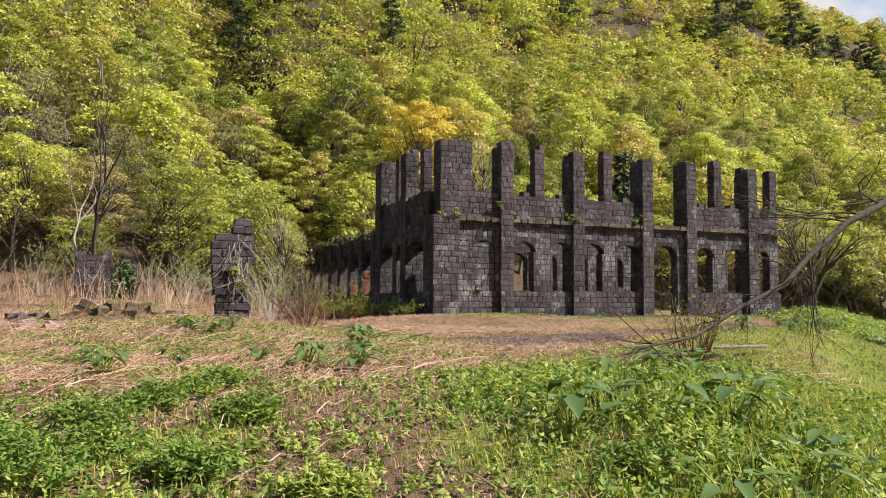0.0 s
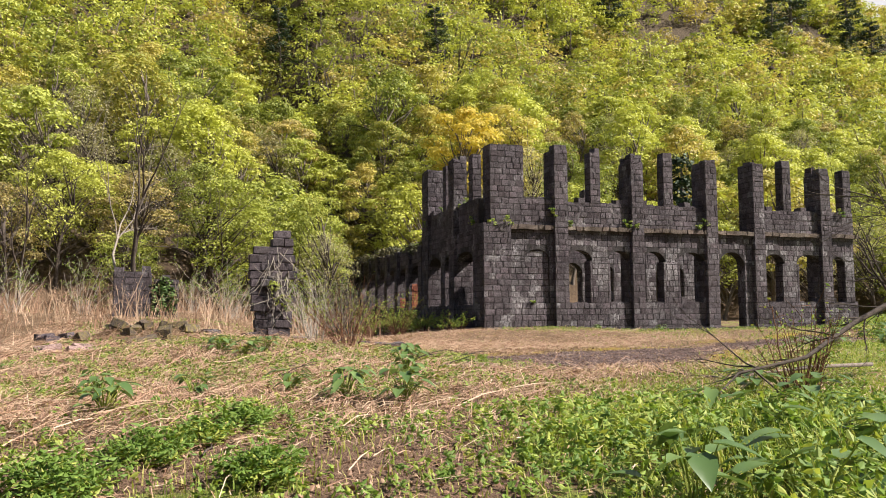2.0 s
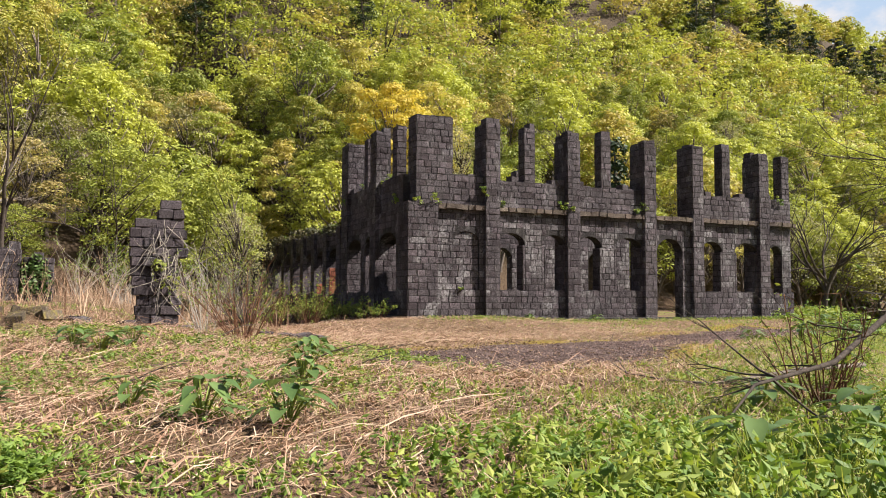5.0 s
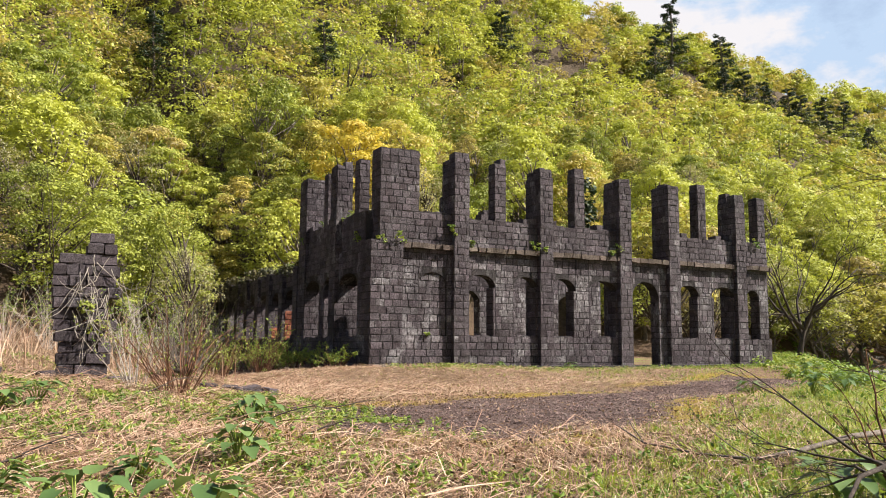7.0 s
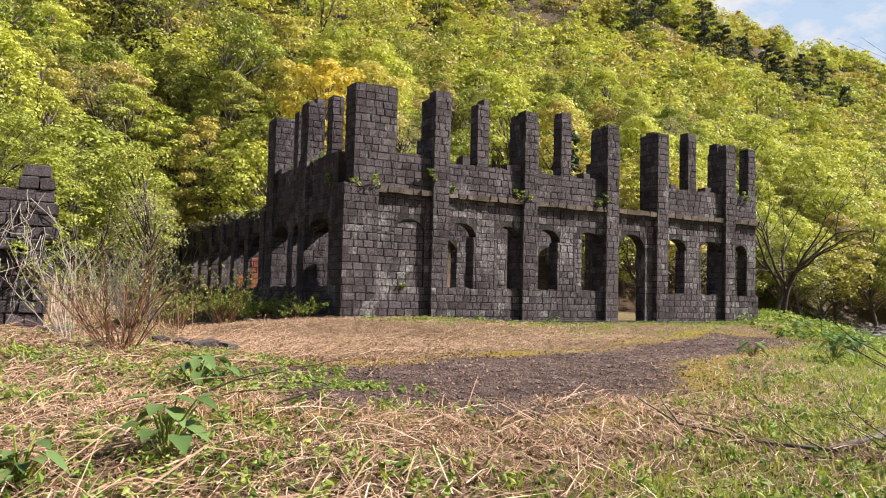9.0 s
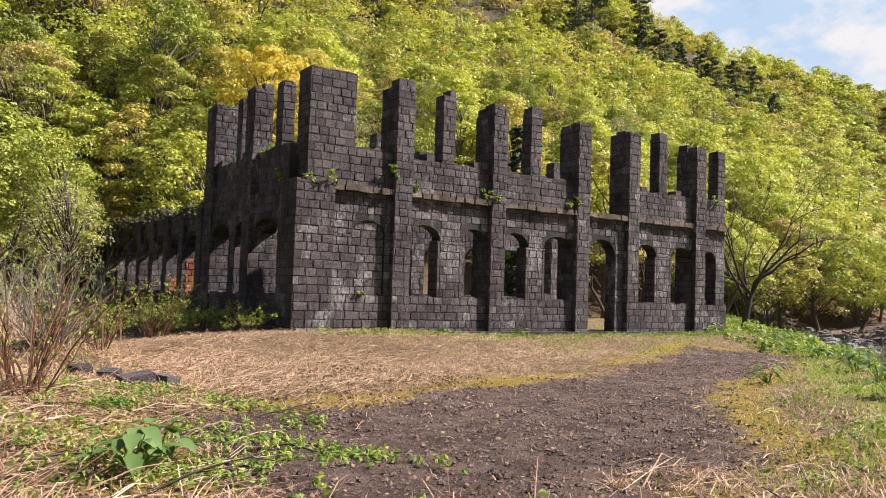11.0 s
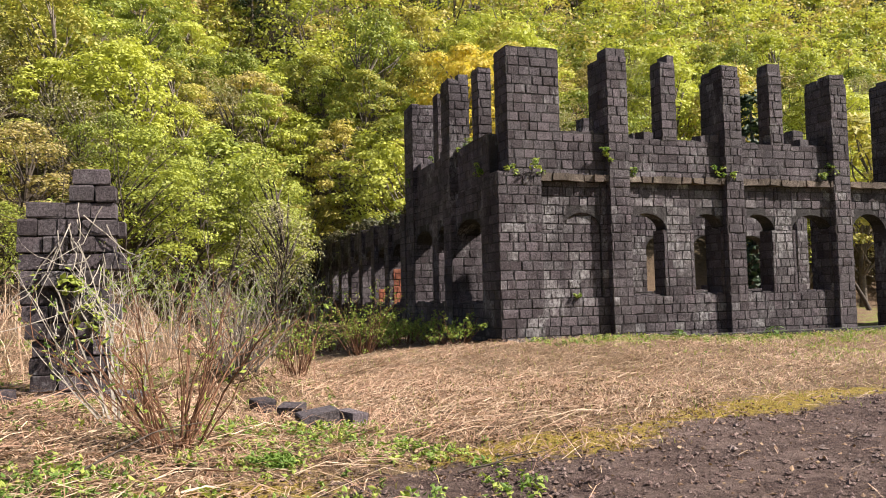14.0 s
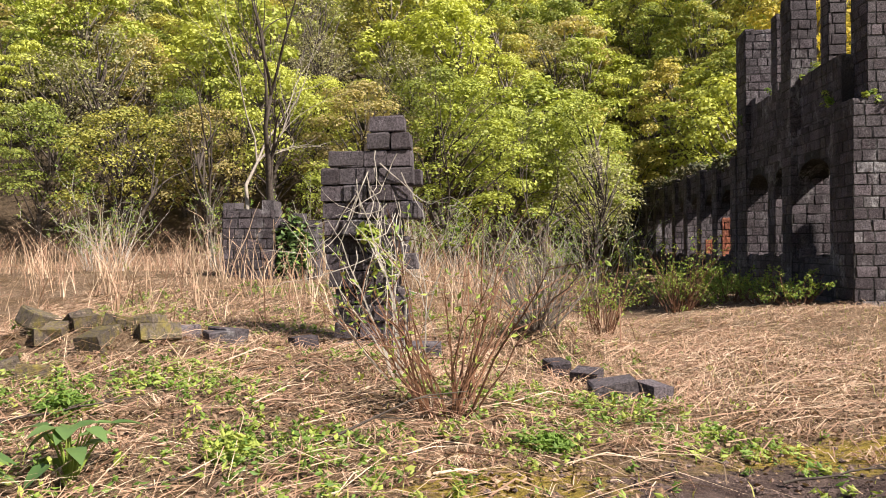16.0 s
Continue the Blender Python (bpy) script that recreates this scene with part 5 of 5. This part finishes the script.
def straw():
    rand = np.random.default_rng(52)

    def weight(x, y):
        g, s, gr, m = zones(x, y)
        return np.clip((s * 0.9 * patchy(y, x) + 0.1) * (1 - g) * (1 - 0.75 * gr) * (1 - 0.8 * np.clip(m * 1.3, 0, 1)) + 0.004, 0, 1)

    p = np.vstack([scatter(34000, (-15, 2, -27, -11), weight, rand), scatter(30000, (-15, 12, -13, 0), weight, rand), scatter(16000, (-6, 14, -9, -0.4), weight, rand), scatter(15000, (-27, -1, -9, 11), weight, rand)])
    n = len(p)
    a = 0.5 + 1.2 * waves(p[:, 0], p[:, 1], 0.8) + rand.normal(0, 0.8, n)
    L = 0.06 + 0.42 * rand.random(n) ** 2.2
    way = np.stack([np.cos(a), np.sin(a), rand.normal(0.03, 0.13, n)], 1)
    base = np.column_stack([p, land(p[:, 0], p[:, 1]) + rand.uniform(0.0, 0.075, n)])
    side = np.stack([-np.sin(a), np.cos(a), rand.normal(0, 0.5, n)], 1) * (0.0014 + 0.0028 * rand.random(n))[:, None]
    mid = base + way * L[:, None] * 0.5 + np.stack([0 * a, 0 * a, rand.uniform(0, 0.05, n)], 1)
    end = base + way * L[:, None]
    end[:, 2] = np.maximum(end[:, 2], land(end[:, 0], end[:, 1]) - 0.01)
    acc = Acc()
    acc.blades(base, mid, end, side, rand.random(n))
    # tussocks of dead grass, fanning out and drooping
    spots = scatter(420, (-15, -1, -20, -1), lambda x, y: zones(x, y)[1] * (1 - zones(x, y)[0]) * (1 - zones(x, y)[2]), rand)
    k = 42
    c = np.repeat(np.column_stack([spots, land(spots[:, 0], spots[:, 1])]), k, 0) + np.column_stack([rand.normal(0, 0.05, (len(spots) * k, 2)), np.zeros(len(spots) * k)])
    m = len(c)
    a = rand.uniform(0, 6.3, m)
    reach, tall = rand.uniform(0.08, 0.42, m), rand.uniform(0.015, 0.11, m)
    out = np.stack([np.cos(a), np.sin(a), 0 * a], 1)
    side = np.stack([-np.sin(a), np.cos(a), 0 * a], 1) * 0.0035
    mid = c + out * reach[:, None] * 0.45 + np.stack([0 * a, 0 * a, tall], 1)
    tip = c + out * reach[:, None] + np.stack([0 * a, 0 * a, tall * rand.uniform(0.1, 0.9, m)], 1)
    shade = rand.random(m)
    acc.quads(np.stack([c - side, c + side, mid + side, mid - side], 1), shade)
    acc.quads(np.stack([mid - side, mid + side, tip], 1), shade)
    # long dead stalks lying over one another
    p = scatter(5500, (-15, -3, -21, -2), lambda x, y: zones(x, y)[1] * patchy(x * 0.7, y * 0.7) * (1 - zones(x, y)[0]) * (1 - zones(x, y)[2]), rand)
    n = len(p)
    a = 0.6 + 1.5 * waves(p[:, 0], p[:, 1], 0.5) + rand.normal(0, 0.6, n)
    L = rand.uniform(0.35, 1.15, n)
    base = np.column_stack([p, land(p[:, 0], p[:, 1]) + rand.uniform(0.0, 0.05, n)])
    flat = np.stack([np.cos(a), np.sin(a), 0 * a], 1) * L[:, None]
    arch = np.stack([0 * a, 0 * a, 0.02 + 0.22 * rand.random(n) ** 3 * L], 1)
    side = np.stack([-np.sin(a), np.cos(a), rand.normal(0, 0.6, n)], 1) * (0.002 + 0.0025 * rand.random(n))[:, None]
    end = base + flat
    end[:, 2] = land(end[:, 0], end[:, 1]) + rand.uniform(0.0, 0.2, n) * L
    acc.blades(base, (base + end) / 2 + arch, end, side, rand.random(n) ** 2.2 * 0.85)
    thing("straw", acc.mesh("straw", STRAW), "flattened dry straw and dead stalks", "straw", kind="stuff")


def low_weeds():
    rand = np.random.default_rng(53)

    def weight(x, y):
        g, s, gr, m = zones(x, y)
        lush = sstep(-19, -23, y) * (0.05 + 0.95 * sstep(-9.2, -7.4, x)) * np.clip(patchy(x * 1.3, y * 1.3) * 1.5 - 0.35, 0, 1)
        return np.clip((0.34 * sstep(-4, -7, x) * np.clip(patchy(x * 0.6, y * 0.6) * 1.6 - 0.6, 0, 1) + 0.5 * gr * np.clip(patchy(x, y) * 1.5 - 0.5, 0, 1) + lush * 0.6) * (1 - 0.95 * g), 0, 1)

    p = np.vstack([scatter(11000, (-14, 1, -29, -13), weight, rand), scatter(6000, (-14, 24, -18, 0), weight, rand), scatter(1500, (-13, -4.5, -14.5, -8.5), lambda x, y: np.clip(patchy(x * 0.8, y * 0.8) * 1.8 - 0.75, 0, 1), rand), scatter(900, (0.5, 18.6, -1.3, -0.1), lambda x, y: patchy(x * 1.5, y) * 0.8, rand)])
    acc = Acc()
    k = 7
    c = np.repeat(np.column_stack([p, land(p[:, 0], p[:, 1])]), k, 0)
    n = len(c)
    lush = sstep(-19, -23, c[:, 1]) * sstep(-9.5, -7, c[:, 0])
    tall = np.repeat(rand.uniform(0.04, 0.13, len(p)) + sstep(-19, -23, p[:, 1]) * sstep(-9.5, -7, p[:, 0]) * rand.uniform(0, 0.32, len(p)), k)
    a = rand.uniform(0, 6.3, n)
    out = np.stack([np.cos(a), np.sin(a), 0 * a], 1)
    c = c + out * rand.uniform(0.01, 0.05, (n, 1)) + np.stack([0 * a, 0 * a, tall * np.tile(np.linspace(0.25, 1, k), len(p))], 1)
    leaf_quads(acc, c, unit(out * 0.5 + rand.normal(0, 0.45, (n, 3)) + (0, 0, 0.9)), 0.03 + 0.012 * lush, np.repeat(rand.random(len(p)), k), rand, 2.0)
    thing("low_weeds", acc.mesh("low_weeds", WEED), "low leafy spring weeds over the ground", "weeds", kind="stuff")


def pebbles():
    rand = np.random.default_rng(54)
    p = scatter(15000, (-8, 14, -16, -2), lambda x, y: zones(x, y)[0] * 0.9 + 0.01, rand)
    acc = Acc()
    oct_v = np.array([(1, 0, 0), (0, 1, 0), (-1, 0, 0), (0, -1, 0), (0, 0, 0.7), (0, 0, -0.7)], float)
    oct_f = [(0, 1, 4), (1, 2, 4), (2, 3, 4), (3, 0, 4), (1, 0, 5), (2, 1, 5), (3, 2, 5), (0, 3, 5)]
    z = land(p[:, 0], p[:, 1])
    for (x, y), h in zip(p, z):
        s = 0.008 + 0.034 * rand.random() ** 4
        a = rand.uniform(0, 6.3)
        v = oct_v * rand.uniform(0.6, 1.3, (6, 1)) * s
        acc.add(np.column_stack([x + v[:, 0] * math.cos(a) - v[:, 1] * math.sin(a), y + v[:, 0] * math.sin(a) + v[:, 1] * math.cos(a), h + 0.006 + v[:, 2]]), oct_f)
    thing("gravel", acc.mesh("gravel", GRAVEL_STONE), "loose dark slag gravel on the bare yard", "gravel", kind="stuff")


def river_stones():
    """Pale boulders and cobbles along the shallow river."""
    rand = np.random.default_rng(57)
    p = scatter(1000, (12, 62, -12, 30), lambda x, y: np.clip(1 - np.abs(river_side(x, y) - 1.5) / 7.0, 0, 1) * (x < 55), rand)
    acc = Acc()
    ring = [(math.cos(i * math.pi / 3), math.sin(i * math.pi / 3)) for i in range(6)]
    for (x, y), h in zip(p, land(p[:, 0], p[:, 1])):
        size = 0.08 + 0.42 * rand.random() ** 3
        k = rand.uniform(0.75, 1.25, (2, 6))
        v = [(x + a * size * k[0, i], y + b * size * k[0, i], h - 0.1) for i, (a, b) in enumerate(ring)]
        v += [(x + a * size * 0.7 * k[1, i], y + b * size * 0.7 * k[1, i], h + size * 0.45 * k[1, i]) for i, (a, b) in enumerate(ring)]
        v.append((x, y, h + size * rand.uniform(0.5, 0.75)))
        acc.add(v, [(i, (i + 1) % 6, 6 + (i + 1) % 6, 6 + i) for i in range(6)] + [(6 + i, 6 + (i + 1) % 6, 12) for i in range(6)])
    thing("river_stones", acc.mesh("river_stones", RIVER_STONE), "pale grey boulders and cobbles along the river", "stones", kind="stuff")


river_stones()


def bank_herbs():
    """Tufted herbs on the river bank."""
    rand = np.random.default_rng(58)
    p = scatter(900, (13, 50, -10, 24), lambda x, y: np.clip(1 - np.abs(river_side(x, y) + 3.5) / 4.5, 0, 1) * (x > 13), rand)
    acc = Acc()
    for (x, y), h in zip(p, land(p[:, 0], p[:, 1])):
        r = rand.uniform(0.15, 0.5)
        lobe(acc, np.array((x, y, h + r * 0.3)), np.array((r, r, r * 0.8)), 36, 0.09, rand, rand.random())
    thing("bank_herbs", acc.mesh("bank_herbs", WEED), "bushy green herbs on the river bank", "weeds", kind="stuff")


bank_herbs()


def dry_reeds():
    """Standing dead stems and brush round the pillar and along the foot of the woods."""
    rand = np.random.default_rng(55)
    p = scatter(4000, (-26, 0, -6.5, 12), lambda x, y: np.clip(patchy(x, y) * 1.7 - 0.75, 0, 1) * sstep(-6.5, -2, y) * (x < -4.8) * (np.hypot(x + 8.5, y + 6) > 1.0), rand)
    n = len(p)
    tall = 0.25 + 1.1 * rand.random(n) ** 2
    base = np.column_stack([p, land(p[:, 0], p[:, 1]) - 0.02])
    bend = rand.normal(0, 0.4, (n, 2)) * tall[:, None]
    tip = base + np.column_stack([bend, tall])
    mid = base + np.column_stack([bend * 0.35, tall * 0.55])
    a = rand.uniform(0, 6.3, n)
    side = np.stack([np.cos(a), np.sin(a), 0 * a], 1) * (0.004 + 0.005 * rand.random(n))[:, None]
    acc = Acc()
    acc.blades(base, mid, tip, side, rand.random(n))
    for f in (0.45, 0.65, 0.85):
        q = base + (tip - base) * f
        w = np.column_stack([rand.normal(0, 0.35, (n, 2)) * tall[:, None] * 0.5, tall * rand.uniform(-0.05, 0.25, n)])
        acc.quads(np.stack([q - side * 0.5, q + side * 0.5, q + w], 1), rand.random(n))
    thing("dry_reeds", acc.mesh("dry_reeds", STRAW), "standing dead reeds and brush before the woods", "reeds", kind="stuff")


dry_reeds()
grass()
straw()
low_weeds()
pebbles()


def leaf_litter():
    rand = np.random.default_rng(56)

    def weight(x, y):
        g, s, gr, m = zones(x, y)
        return np.clip((0.35 + 0.65 * patchy(x * 1.2, y * 1.2)) * (1 - 0.9 * g) * (1 - 0.5 * gr), 0, 1)

    p = np.vstack([scatter(24000, (-13, 0, -27, -13), weight, rand), scatter(24000, (-14, 0, -13, -4), weight, rand)])
    n = len(p)
    c = np.column_stack([p, land(p[:, 0], p[:, 1]) + rand.uniform(0.005, 0.04, n)])
    acc = Acc()
    leaf_quads(acc, c, unit(rand.normal(0, 0.45, (n, 3)) + (0, 0, 1)), 0.035, rand.random(n) * 0.9, rand, 1.4)
    thing("leaf_litter", acc.mesh("leaf_litter", LITTER), "brown dead leaves strewn over the ground", "leaf litter", kind="stuff")


leaf_litter()


# ---- small plants on the ruin ----
def ledge_weed(x, y, z, r, seed):
    rand = np.random.default_rng(seed)
    acc = Acc()
    for _ in range(5):
        lobe(acc, np.array((rand.normal(0, r * 0.5), rand.normal(0, r * 0.25), r * 0.4 + rand.normal(0, r * 0.4))), np.array((r, r * 0.7, r * 0.7)) * 0.5, 22, 0.05, rand, rand.random())
    ob = root("ledge_weed", "small green weed rooted on the ruin's ledge", "plant", "ledge weeds")
    part("foliage", acc.mesh("foliage", WEED), ob, kind="stuff")
    ob.matrix_basis = pose(x, y, z)


for i, (x, y, z, r) in enumerate(((1.05, -0.05, 3.98, 0.3), (0.45, 0.05, 4.0, 0.2), (3.05, 0.0, 4.45, 0.22), (3.75, 0.05, 4.02, 0.2), (6.45, 0.05, 4.1, 0.25), (6.7, -0.03, 4.05, 0.2), (10.05, 0.05, 4.2, 0.3), (9.8, 0.0, 4.05, 0.2),
                                  (0.3, 2.0, 4.6, 0.35), (0.1, 1.2, 4.1, 0.25), (0.0, 7.4, 4.6, 0.3), (0.55, 0.3, 6.3, 0.15), (17.6, 0.1, 4.9, 0.22), (0.3, 10, 3.8, 0.3), (0.3, 14, 3.8, 0.35), (2.1, 0.1, 0.95, 0.12), (0.35, 12, 3.8, 0.3), (0.35, 9, 3.8, 0.25), (0.35, 16, 3.8, 0.35), (0.35, 18, 3.8, 0.35), (0.35, 20.5, 3.8, 0.4), (0.35, 23, 3.8, 0.4), (0.35, 25.5, 3.7, 0.4), (0.3, 5.8, 5.1, 0.25), (0.3, 4.2, 5.1, 0.2), (0.35, 2.9, 5.1, 0.3))):
    ledge_weed(x, y, z, r * 0.85, 400 + i)


def ivy_mat(y, z, seed):
    """A shaggy cap of ivy hanging over the wing wall's top."""
    rand = np.random.default_rng(seed)
    acc = Acc()
    for _ in range(7):
        lobe(acc, np.array((rand.uniform(-0.35, 0.4), rand.uniform(-0.7, 0.7), rand.uniform(-0.35, 0.12))), np.array((0.35, 0.4, 0.25)), 60, 0.1, rand, rand.random())
    ob = root("ivy_mat", "shaggy dark ivy hanging over the wing wall", "ivy", "ivy on the wing wall")
    part("foliage", acc.mesh("foliage", IVY), ob, kind="stuff")
    ob.matrix_basis = pose(0.3, y, z)


for i in range(13):
    ivy_mat(8.6 + 1.5 * i, 3.9 if i < 11 else 3.6, 440 + i)
